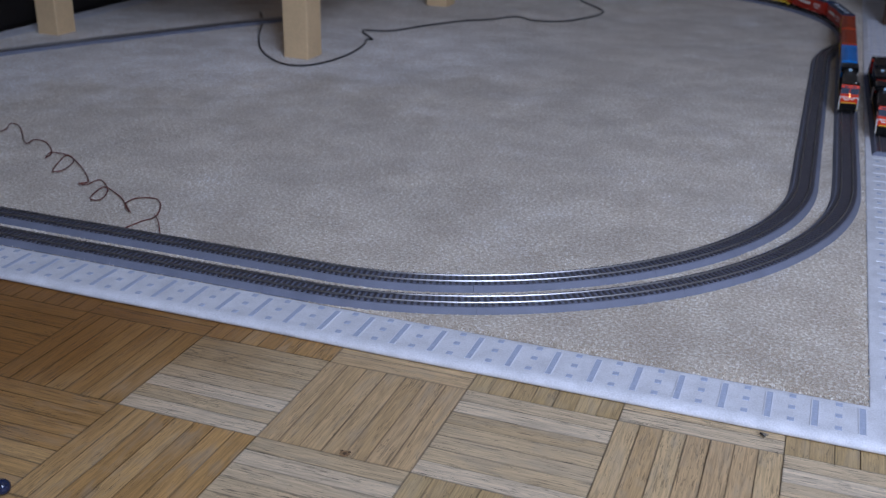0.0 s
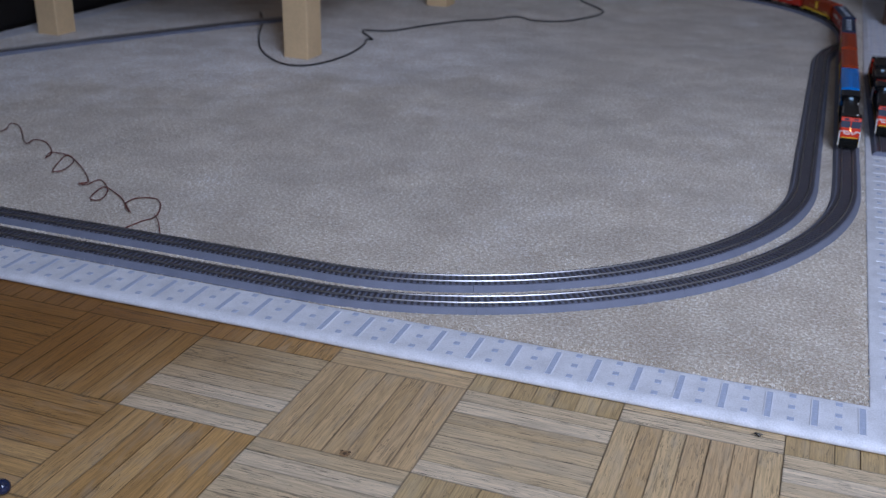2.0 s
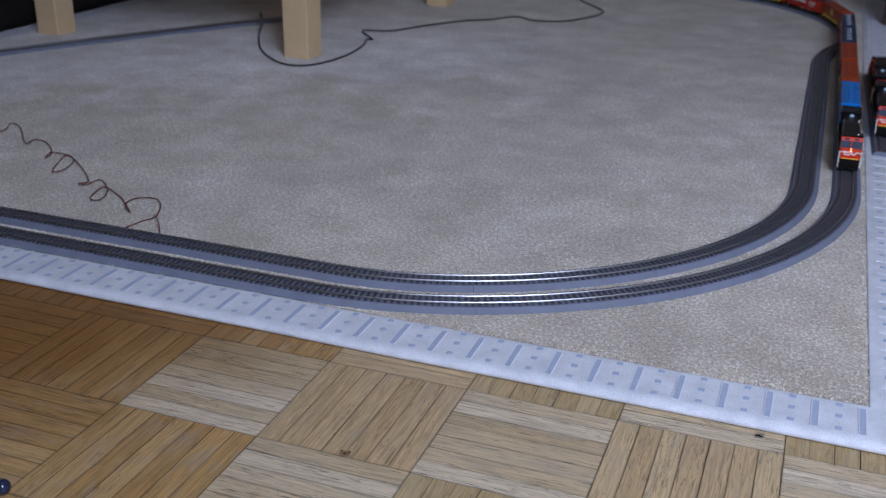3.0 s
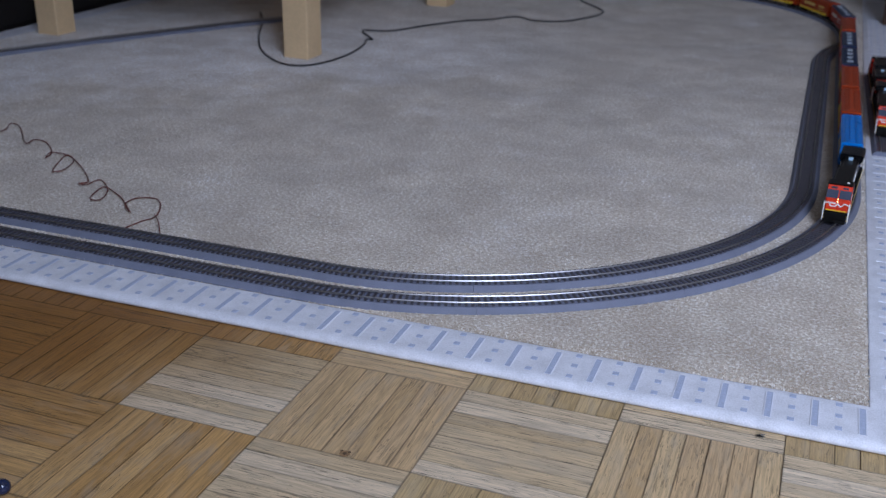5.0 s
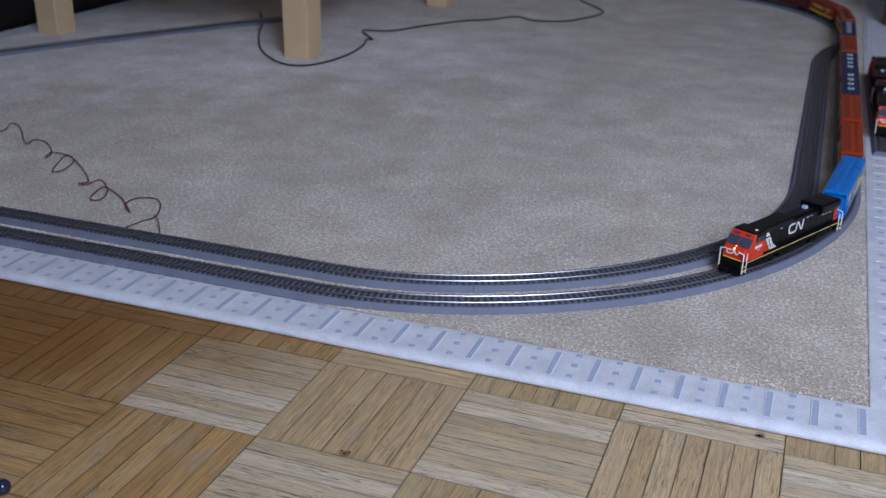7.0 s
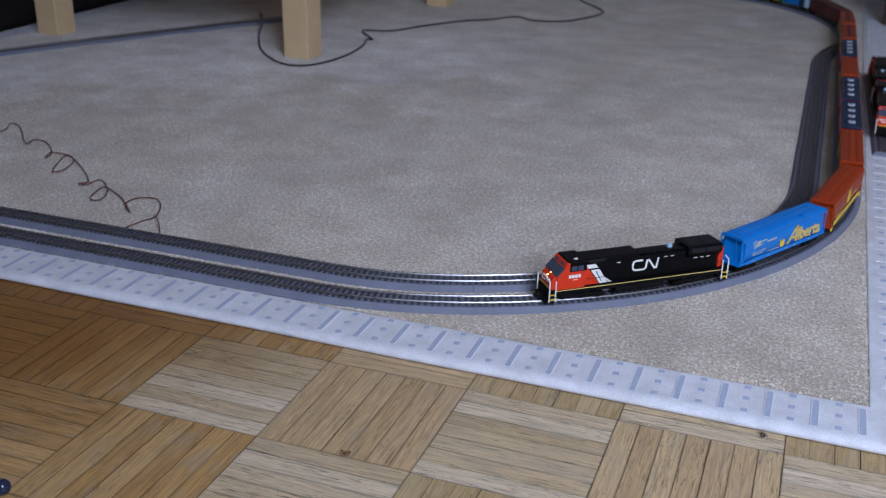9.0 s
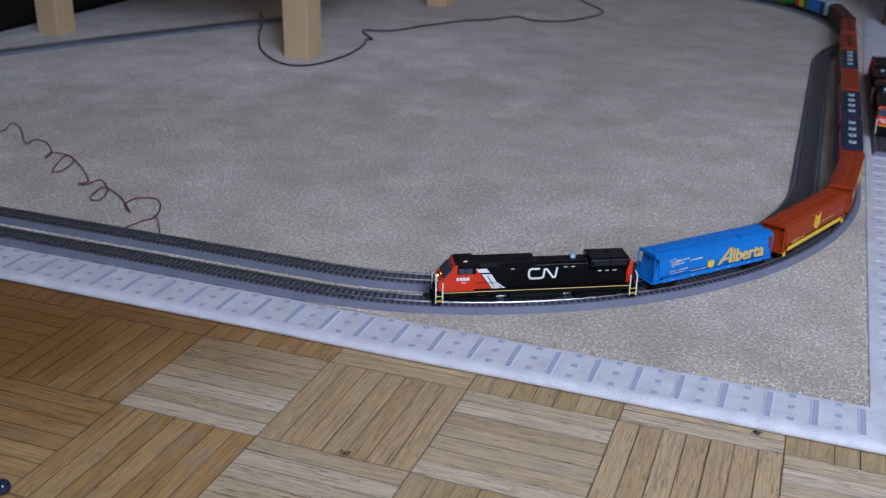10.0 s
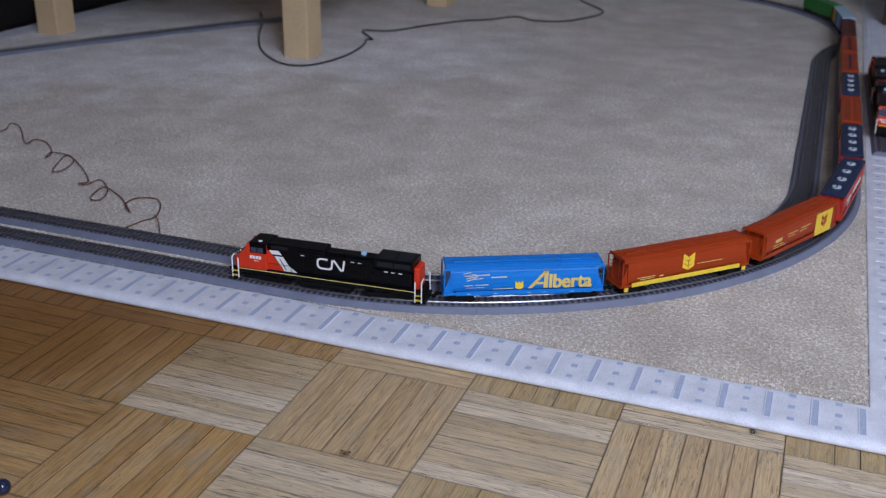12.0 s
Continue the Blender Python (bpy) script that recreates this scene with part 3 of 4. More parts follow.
def track_section(line, s0, s1, label, fine=True):
    t = thing("track_section", label, "model railway track", "track sections on the rug")
    part("roadbed", sweep(line, s0 + 0.0002, s1 - 0.0002, [(o, RUG_Z - 0.0006 + z) for o, z in BED], 0.02), M_BED, t, "grey moulded ballast roadbed", smooth=False)
    zb = RUG_Z + BED_H + 0.0002
    for side in (-1, 1):
        c = side * 0.0087
        rail = [(c - 0.0011, zb), (c - 0.0011, zb + 0.0005), (c - 0.0004, zb + 0.0008), (c - 0.0004, RAIL_Z - 0.0013), (c - 0.0008, RAIL_Z - 0.0010), (c - 0.0004, RAIL_Z - 0.0002), (c - 0.0002, RAIL_Z),
                (c + 0.0002, RAIL_Z), (c + 0.0004, RAIL_Z - 0.0002), (c + 0.0008, RAIL_Z - 0.0010), (c + 0.0004, RAIL_Z - 0.0013), (c + 0.0004, zb + 0.0008), (c + 0.0011, zb + 0.0005), (c + 0.0011, zb)]
        part("rail", sweep(line, s0, s1, rail, 0.012), M_RAIL, t, "bright nickel silver rail")
    n = round((s1 - s0) / 0.0078)
    global TIE_MESH
    if TIE_MESH is None:
        o = mesh_object("sleeper", box(-0.0018, 0.0018, -0.0150, 0.0150, -0.0006, 0.0009, 0.0002), M_TIE)
        TIE_MESH = o.data
        bpy.data.objects.remove(o)
    if fine:
        for i in range(n):
            p, h = at(line, s0 + (i + 0.5) * (s1 - s0) / n)
            o = new("sleeper", TIE_MESH)
            o.parent = t
            o.matrix_basis = pose(p.x, p.y, RUG_Z + BED_H, 0, 0, math.degrees(h))
    else:
        b = bmesh.new()
        for i in range(n):
            p, h = at(line, s0 + (i + 0.5) * (s1 - s0) / n)
            c = bmesh.new()
            c.from_mesh(TIE_MESH)
            c.transform(pose(p.x, p.y, RUG_Z + BED_H, 0, 0, math.degrees(h)))
            join(b, c)
        tagged(part("sleeper_row", b, M_TIE, t), kind="stuff")
    return t


def tracks():
    straight = "straight grey roadbed track section with dark sleepers on the rug"
    curve = "curved grey roadbed track section with dark sleepers on the rug"
    cuts = [0.0, L_FRONT / 3, L_FRONT * 2 / 3, L_FRONT]
    for a, b in zip(cuts, cuts[1:]):
        track_section(OUT, a, b, straight)
        track_section(IN, a, b, straight)
    for k in range(4):
        a = (S_BEND - L_FRONT) / 4
        track_section(OUT, L_FRONT + a * k, L_FRONT + a * (k + 1), curve)
        a = (SI_BEND - L_FRONT) / 4
        track_section(IN, L_FRONT + a * k, L_FRONT + a * (k + 1), curve)
    for k in range(5):
        track_section(OUT, S_BEND + L_RIGHT * k / 5, S_BEND + L_RIGHT * (k + 1) / 5, straight, k < 2)
    si = SI_BEND
    for k in range(4):
        track_section(IN, si + 0.245 * k, si + 0.245 * (k + 1), straight, k < 2)
    track_section(IN, si + 0.98, si + 1.25, "curved grey turnout track section joining the outer line", False)
    s = S_BEND + L_RIGHT
    for k in range(4):
        track_section(OUT, s + ARC * k / 4, s + ARC * (k + 1) / 4, curve, False)
    s += ARC
    for k in range(6):
        track_section(OUT, s + 0.3 * k, s + 0.3 * (k + 1), straight, False)
    a = R_IN * radians(119)
    for k in range(5):
        track_section(LEFT, a * k / 5, a * (k + 1) / 5, curve, False)
    for k in range(3):
        track_section(LEFT, a + 0.255 * k, a + 0.255 * (k + 1), straight, False)
    for k in range(3):
        track_section(LEFT_OUT, R_OUT * radians(22.5) * k, R_OUT * radians(22.5) * (k + 1), curve, False)
    for k in range(3):
        track_section(SIDING, 0.215 * k, 0.215 * (k + 1), "straight grey siding track section on the rug's border", False)


tracks()


# ======== rolling stock: x forward, z up from the top of the rails ========
def bogie(name, parent, x, wheelbase, axles, wheel_r, frame_color, long):
    t = new(name)
    t.parent = parent
    t.matrix_basis = pose(x, 0, 0)
    b = bmesh.new()
    for side in (-1, 1):
        prism([(-long / 2, 0.0052), (-long / 2 + 0.002, 0.0034), (long / 2 - 0.002, 0.0034), (long / 2, 0.0052), (long / 2 - 0.003, 0.0092), (-long / 2 + 0.003, 0.0092)],
              side * 0.0118, side * 0.0138, "y", bm=b)
        for k in range(axles):
            xx = (k - (axles - 1) / 2) * wheelbase
            box(xx - 0.0018, xx + 0.0018, side * 0.0136, side * 0.0148, 0.0042, 0.0080, bm=b)
    box(-0.003, 0.003, -0.012, 0.012, 0.0062, 0.0098, bm=b)
    part("side_frame", b, frame_color, t)
    for k in range(axles):
        xx = (k - (axles - 1) / 2) * wheelbase
        b = bmesh.new()
        for side in (-1, 1):
            rod((xx, side * 0.0074, wheel_r), (xx, side * 0.0096, wheel_r), wheel_r, 16, b)
            rod((xx, side * 0.0070, wheel_r), (xx, side * 0.0076, wheel_r), wheel_r + 0.0006, 16, b)
        rod((xx, -0.0096, wheel_r), (xx, 0.0096, wheel_r), 0.0010, 6, b)
        part("wheelset", b, M_STEEL, t)
    return t


def coupler(parent, x, way):
    b = box(x - 0.0062, x + 0.0062, -0.0013, 0.0013, 0.0066, 0.0090, 0.0003)
    box(x + way * 0.0030 - 0.0022, x + way * 0.0030 + 0.0022, -0.0026, 0.0026, 0.0060, 0.0096, 0.0005, bm=b)
    part("coupler", b, M_GRIME, parent)


LOCO_LEN, LOCO_PIVOT = 0.247, 0.076


def ribbon(mid, w):
    """Outline of a band of width w along a line of points."""
    one, two = [], []
    for k, p in enumerate(mid):
        a, c = Vector(mid[max(0, k - 1)]), Vector(mid[min(len(mid) - 1, k + 1)])
        p = Vector(p)
        d0, d1 = (p - a), (c - p)
        d0, d1 = (d0 if d0.length else d1).normalized(), (d1 if d1.length else d0).normalized()
        m = (d0 + d1).normalized()
        n = Vector((-m.y, m.x)) * (w / 2 / max(0.5, m.dot(d1)))
        one.append(tuple(p + n))
        two.append(tuple(p - n))
    return one + two[::-1]


def locomotive(label, lit=True):
    t = thing("model_locomotive", label, "model train", "model trains")
    H = LOCO_LEN / 2
    hw = 0.0178
    # frame with walkway
    part("underframe", box(-H + 0.004, H - 0.004, -hw + 0.0008, hw - 0.0008, 0.0118, 0.0165, 0.0004), M_GRIME, t)
    for side in (-1, 1):
        part("sill_stripe", box(-H + 0.010, H - 0.010, side * hw - 0.0003, side * hw + 0.0002, 0.0168, 0.0175), M_SILL, t, "thin yellow sill stripe")
    part("walkway", box(-H + 0.003, H - 0.003, -hw + 0.0004, hw - 0.0004, 0.0166, 0.0174), M_GRIME, t)
    b = prism([(-0.013, 0.0116), (0.013, 0.0116), (0.0155, 0.009), (0.0155, 0.0045), (0.012, 0.0030), (-0.012, 0.0030), (-0.0155, 0.0045), (-0.0155, 0.009)], -0.033, 0.033, bevel=0.0006)
    part("fuel_tank", b, M_GRIME, t)
    # hood
    part("hood", box(-0.108, 0.078, -0.0118, 0.0118, 0.0172, 0.0468, 0.0016, 2), M_BLACK, t, "black long hood")
    for side in (-1, 1):
        for k in range(9):
            x = -0.096 + k * 0.0148
            part("hood_door", box(x - 0.0066, x + 0.0066, side * 0.0117, side * 0.0121, 0.0205, 0.0400, 0.0002), M_BLACK, t)
    part("roof_duct", box(-0.064, 0.006, -0.0085, 0.0085, 0.0462, 0.0490, 0.0012), M_BLACK, t)
    part("exhaust_housing", box(0.002, 0.080, -0.0125, 0.0125, 0.0440, 0.0520, 0.0014), M_BLACK, t, "raised black exhaust housing")
    b = prism([(-0.0118, 0.036), (0.0118, 0.036), (0.0172, 0.0432), (0.0172, 0.0512), (0.0152, 0.0526), (-0.0152, 0.0526), (-0.0172, 0.0512), (-0.0172, 0.0432)], -0.1105, -0.0625, bevel=0.0006)
    part("radiator", b, M_BLACK, t, "flared black radiator housing")
    for k in range(2):
        part("radiator_grille", box(-0.107 + k * 0.021, -0.088 + k * 0.021, -0.0130, 0.0130, 0.0526, 0.0530), M_GRILLE, t)
        for side in (-1, 1):
            part("side_grille", box(-0.107 + k * 0.021, -0.088 + k * 0.021, side * 0.0171, side * 0.0175, 0.0445, 0.0500), M_GRILLE, t)
    part("rear_panel", box(-0.1172, -0.1100, -0.0114, 0.0114, 0.0176, 0.0452, 0.0012), M_RED, t, "red rear hood end")
    # cab and nose
    b = prism([(0.0760, 0.0176), (0.1130, 0.0176), (0.1130, 0.0350), (0.1030, 0.0455), (0.1003, 0.0510), (0.0760, 0.0512)], -0.0170, 0.0170, "y", bevel=0.0008)
    part("cab", b, M_RED, t, "red cab")
    part("cab_roof", box(0.0745, 0.0985, -0.0166, 0.0166, 0.0502, 0.0526, 0.0012), M_BLACK, t, "black cab roof")
    for side in (-1, 1):
        part("cab_side_panel", box(0.0745, 0.0965, side * 0.0168, side * 0.0174, 0.0398, 0.0514, 0.0002), M_BLACK, t)
        for k in range(2):
            part("side_window", box(0.0790 + k * 0.0084, 0.0862 + k * 0.0084, side * 0.0173, side * 0.0177, 0.0408, 0.0470), M_WINDOW, t)
        part("number_board", box(0.1003, 0.1026, side * 0.0040, side * 0.0115, 0.0470, 0.0496, 0.0003), M_WINDOW, t, "dark number board")
    b = prism([(0.1120, 0.0176), (0.1188, 0.0176), (0.1192, 0.0250), (0.1184, 0.0305), (0.1160, 0.0338), (0.1120, 0.0352)], -0.0156, 0.0156, "y", bevel=0.0012)
    part("nose", b, M_RED, t, "red wide nose")
    # windscreens lie in the sloped cab front
    for side in (-1, 1):
        b = prism([(0.1132, 0.0360), (0.1040, 0.0457), (0.1028, 0.0447), (0.1120, 0.0350)], side * 0.0008, side * 0.0168, "y")
        part("windscreen", b, M_WINDOW, t)
    # slanted marks behind the cab, number bars, band mark
    for side in (-1, 1):
        y0, y1 = side * 0.0122, side * 0.0127
        part("red_wedge", prism([(0.0765, 0.0182), (0.0765, 0.0432), (0.0730, 0.0432), (0.0545, 0.0182)], side * 0.0121, side * 0.0125, "y"), M_RED, t)
        part("white_slant", prism([(0.0735, 0.0440), (0.0610, 0.0440), (0.0570, 0.0390), (0.0700, 0.0390)], y0, y1, "y"), M_WHITE, t)
        part("white_slant", prism([(0.0668, 0.0368), (0.0552, 0.0368), (0.0438, 0.0184), (0.0540, 0.0184)], y0, y1, "y"), M_WHITE, t)
        part("white_slant", prism([(0.0502, 0.0272), (0.0375, 0.0184), (0.0424, 0.0184)], y0, y1, "y"), M_WHITE, t)
        part("dark_line", prism([(0.0604, 0.0345), (0.0592, 0.0345), (0.0510, 0.0205), (0.0522, 0.0205)], side * 0.0126, side * 0.0129, "y"), M_NAVY, t)
        for k in range(4):
            x = 0.0822 + k * 0.0040
            part("number_bar", box(x, x + 0.0032, side * 0.0170, side * 0.0173, 0.0318, 0.0358), M_WHITE, t, "white number bar")
        part("thin_bar", box(0.0860, 0.0920, side * 0.0170, side * 0.0173, 0.0288, 0.0296), M_WHITE, t)
        part("hood_grille", box(0.0490, 0.0705, side * 0.0117, side * 0.0127, 0.0462, 0.0502, 0.0002), M_GRILLE, t)
        # one plain white band that runs round and up and down
        z0, z1 = 0.0290, 0.0412
        mid = [(-0.0026, z1), (0.0068, z1), (0.0096, z1 - 0.0014), (0.0104, z1 - 0.0038), (0.0104, z0 + 0.0038), (0.0092, z0 + 0.0012), (0.0064, z0), (-0.0040, z0), (-0.0072, z0 + 0.0014), (-0.0085, z1 - 0.0010), (-0.0110, z1 - 0.0006),
               (-0.0192, z0 + 0.0006), (-0.0218, z0 + 0.0010), (-0.0238, z1 + 0.0010)]
        part("white_band", prism(ribbon([(x if side > 0 else -0.0164 - x, z) for x, z in mid], 0.0024), y0, y1, "y"), M_WHITE, t)
        for x, z in ((0.030, 0.0418), (-0.034, 0.0418), (-0.043, 0.0418), (-0.076, 0.0352), (-0.085, 0.0352), (-0.094, 0.0352)):
            part("small_mark", box(x - 0.0024, x + 0.0024, side * 0.0121, side * 0.0125, z, z + 0.0009), M_WHITE, t)
    # front mark on the nose
    mid = [(-0.0020, 0.0302), (-0.0085, 0.0302), (-0.0098, 0.0280), (-0.0085, 0.0258), (-0.0020, 0.0258), (0.0012, 0.0300), (0.0050, 0.0260), (0.0098, 0.0302)]
    part("nose_mark", prism(ribbon(mid, 0.0016), 0.1170, 0.1196), M_WHITE, t)
    part("nose_stripe", box(0.1170, 0.1196, -0.0140, 0.0140, 0.0188, 0.0202), M_YELLOW, t, "thin yellow nose stripe")
    for z in (0.0324, 0.0345):
        part("headlight", rod((0.1110, 0, z), (0.1182 - (z - 0.0324) * 2.0, 0, z), 0.0010, 10), M_LAMP if lit else M_WINDOW, t, "glowing warm headlight" if lit else "unlit headlight")
    # rails, steps and plough at both ends
    for end in (-1, 1):
        xe = end * (H - 0.0015)
        part("pilot", box(min(xe, xe - end * 0.004), max(xe, xe - end * 0.004), -0.0150, 0.0150, 0.0040, 0.0168, 0.0006), M_GRIME, t)
        b = prism([(-0.014, 0.0018), (0.014, 0.0018), (0.0155, 0.0075), (-0.0155, 0.0075)], min(xe, xe + end * 0.003), max(xe, xe + end * 0.003))
        part("plough", b, M_GRIME, t)
        for side in (-1, 1):
            xs = end * (H - 0.006)
            for k in range(4):
                part("step", box(xs - 0.0042, xs + 0.0042, side * 0.0152, side * 0.0182, 0.0030 + k * 0.0032, 0.0038 + k * 0.0032), M_YELLOW if k % 2 else M_GRIME, t)
            b = rod((xs + end * 0.004, side * 0.0172, 0.004), (xs + end * 0.004, side * 0.0172, 0.0300), 0.0009, 6)
            rod((xs - end * 0.004, side * 0.0172, 0.004), (xs - end * 0.004, side * 0.0172, 0.0300), 0.0009, 6, b)
            rod((xs + end * 0.004, side * 0.0172, 0.0300), (xs + end * 0.004, side * 0.0090, 0.0320), 0.0009, 6, b)
            part("grab_rail", b, M_WHITE, t, "white end handrail")
            for k in range(9):
                x = -0.085 + k * 0.0160
                part("stanchion", rod((x, side * 0.0174, 0.0172), (x, side * 0.0174, 0.0285), 0.00025, 5), M_GRIME, t) if end == 1 else None
            if end == 1:
                part("handrail", rod((-0.110, side * 0.0174, 0.0285), (0.074, side * 0.0174, 0.0285), 0.00028, 5), M_GRIME, t)
        coupler(t, end * (H + 0.005), end)
    part("roof_beacon", box(-0.0475, -0.0415, -0.0034, 0.0034, 0.0486, 0.0532, 0.0010, 2), M_PALE, t, "pale blue-white roof beacon")
    part("antenna", ball((0.086, 0.009, 0.0524), 0.0022, (1.4, 1, 0.6), 10), M_WHITE, t, "white roof dome", smooth=True)
    f = bogie("front_bogie", t, LOCO_PIVOT, 0.0225, 3, 0.0060, M_GRIME, 0.060)
    r = bogie("rear_bogie", t, -LOCO_PIVOT, 0.0225, 3, 0.0060, M_GRIME, 0.060)
    return t, f, r


CAR_LEN, CAR_PIVOT = 0.196, 0.073


def barrel(hw, z0, z1):
    """Half-round wagon side as an outline."""
    pts = []
    n = 7
    zc, rz = (z0 + z1) / 2, (z1 - z0) / 2
    right = [(hw * (0.74 + 0.26 * math.cos(-math.pi / 2 + math.pi * k / n)), zc + rz * math.sin(-math.pi / 2 + math.pi * k / n)) for k in range(n + 1)]
    return right + [(-y, z) for y, z in reversed(right)]


def hopper(label, body, roof, sill, style):
    t = thing("model_hopper_wagon", label, "model wagon", "wagons of the moving model train")
    H = CAR_LEN / 2
    b = bmesh.new()
    # barrel with ends that slope in towards the bottom
    pts = barrel(0.0170, 0.0150, 0.0468)
    rings = []
    for x in (-1, -0.55, 0, 0.55, 1):
        ring = []
        for y, z in pts:
            f = max(0.0, (0.030 - z) / 0.015)
            xe = (0.0880 - 0.0015 * f) * x
            ring.append(b.verts.new((xe, y, z)))
        rings.append(ring)
    for r0, r1 in zip(rings, rings[1:]):
        for i in range(len(pts)):
            j = (i + 1) % len(pts)
            b.faces.new((r0[i], r0[j], r1[j], r1[i]))
    b.faces.new(rings[0][::-1])
    b.faces.new(rings[-1])
    bt = part("barrel", b, body, t, "rounded hopper body")
    # roof slab, its raised walkway and hatches
    b = prism([(-0.0170, 0.0452), (0.0170, 0.0452), (0.0170, 0.0462), (0.0120, 0.0488), (-0.0120, 0.0488), (-0.0170, 0.0462)], -H + 0.004, H - 0.004, bevel=0.0003)
    part("roof", b, roof, t)
    part("running_board", box(-H + 0.005, H - 0.005, 0.0062, 0.0098, 0.0490, 0.0498), roof, t)
    part("running_board", box(-H + 0.005, H - 0.005, -0.0098, -0.0062, 0.0490, 0.0498), roof, t)
    for side in (-1, 1):
        part("roof_rim", box(-H + 0.004, H - 0.004, side * 0.0166 - 0.0005, side * 0.0166 + 0.0005, 0.0456, 0.0471), roof, t)
    for end in (-1, 1):
        part("roof_rim", box(end * (H - 0.0048) - 0.0006, end * (H - 0.0048) + 0.0006, -0.0160, 0.0160, 0.0464, 0.0492), roof, t)
    if style == "hatches":
        for k in range(4):
            x = (k - 1.5) * 0.04200
            part("hatch", rod((x, 0, 0.0484), (x, 0, 0.0508), 0.0066, 16), M_HATCH, t, "round white roof hatch")
            part("hatch_bar", box(x - 0.0070, x + 0.0070, -0.0008, 0.0008, 0.0506, 0.0514), M_NAVY, t)
    else:
        for k in range(7):
            x = (k - 3) * 0.0235
            part("hatch_rib", box(x - 0.0035, x + 0.0035, -0.0046, 0.0046, 0.0498, 0.0507, 0.0004), roof, t)
        part("trough_hatch", box(-H + 0.014, H - 0.014, -0.0042, 0.0042, 0.0484, 0.0502, 0.0005), roof, t)
        if style == "dark_trough":
            part("hatch_cover", box(-H + 0.02, H - 0.02, -0.0026, 0.0026, 0.0501, 0.0507), M_NAVY, t)
    # side sills, end frames, ladders
    for side in (-1, 1):
        part("side_sill", box(-H + 0.002, H - 0.002, side * 0.0160 - 0.0009, side * 0.0160 + 0.0009, 0.0120, 0.0152, 0.0003), body, t)
        part("sill_panel", box(-0.081, 0.081, side * 0.0158, side * 0.0172, 0.0112, 0.0166, 0.0002), sill, t)
        part("eave", box(-H + 0.004, H - 0.004, side * 0.0168 - 0.0005, side * 0.0168 + 0.0005, 0.0440, 0.0458), body, t)
        for end in (-1, 1):
            xe = end * (H - 0.003)
            b = box(xe - 0.0006, xe + 0.0006, side * 0.0160 - 0.0006, side * 0.0160 + 0.0006, 0.0120, 0.0456)
            part("end_post", b, body, t)
            b = bmesh.new()
            for k in range(7):
                rod((xe, side * 0.0075, 0.0160 + k * 0.0038), (xe, side * 0.0158, 0.0160 + k * 0.0038), 0.0003, 5, b)
            rod((xe, side * 0.0075, 0.0130), (xe, side * 0.0075, 0.0456), 0.0003, 5, b)
            part("ladder", b, body, t)
    for end in (-1, 1):
        xe = end * (H - 0.009)
        part("end_platform", box(min(xe, xe + end * 0.008), max(xe, xe + end * 0.008), -0.0155, 0.0155, 0.0112, 0.0138, 0.0003), body, t)
        b = prism([(end * 0.0820, 0.0130), (end * 0.08400, 0.0448), (end * 0.08550, 0.0448), (end * 0.0920, 0.0130)], -0.0020, 0.0020, "y")
        part("end_brace", b, body, t)
        b = prism([(end * 0.0840, 0.0418), (end * 0.0842, 0.0140), (end * 0.0955, 0.0140), (end * 0.0955, 0.0165), (end * 0.0862, 0.0418)], -0.0148, 0.0148, "y")
        part("end_slope", b, body, t)
        coupler(t, end * (H + 0.001), end)
    for k in range(3):
        x = (k - 1) * 0.044
        b = prism([(x - 0.018, 0.0152), (x + 0.018, 0.0152), (x + 0.006, 0.0066), (x - 0.006, 0.0066)], -0.0105, 0.0105, "y")
        part("discharge_chute", b, M_GRIME if style != "blue" else body, t)
    for side in (-1, 1):
        yo = side * 0.0172
        if style == "blue":
            def m_(x):      # the marks read the same way on both sides
                return x if side > 0 else -x
            for d in (-0.0004, 0.0004):
                lettering("lettering", "lberta", 0.0245, M_GOLD, t, (m_(-0.0548 + d), yo + side * (0.0002 + d * 0.2), 0.0192), side, 0.0512)
            for pts in ([(-0.0040, 0.0190), (-0.0092, 0.0190), (-0.0282, 0.0412), (-0.0236, 0.0412)], [(-0.0226, 0.0190), (-0.0280, 0.0190), (-0.0282, 0.0412), (-0.0236, 0.0412)],
                        [(-0.0125, 0.0236), (-0.0230, 0.0236), (-0.0230, 0.0266), (-0.0150, 0.0266)]):
                part("capital_stroke", prism([(m_(x), z) for x, z in pts], yo - 0.0001, yo + 0.0003, "y"), M_GOLD, t)
            part("crest", prism([(m_(x), z) for x, z in ((0.0112, 0.0262), (0.0015, 0.0262), (0.0015, 0.0205), (0.0040, 0.0182), (0.0087, 0.0182), (0.0112, 0.0205))], yo - 0.0001, yo + 0.0003, "y"), M_YELLOW, t, "golden crest")
            for x in (0.0025, 0.0063, 0.0100):
                part("crest", rod((m_(x), yo - 0.0001, 0.0272), (m_(x), yo + 0.0003, 0.0272), 0.0013, 8), M_YELLOW, t)
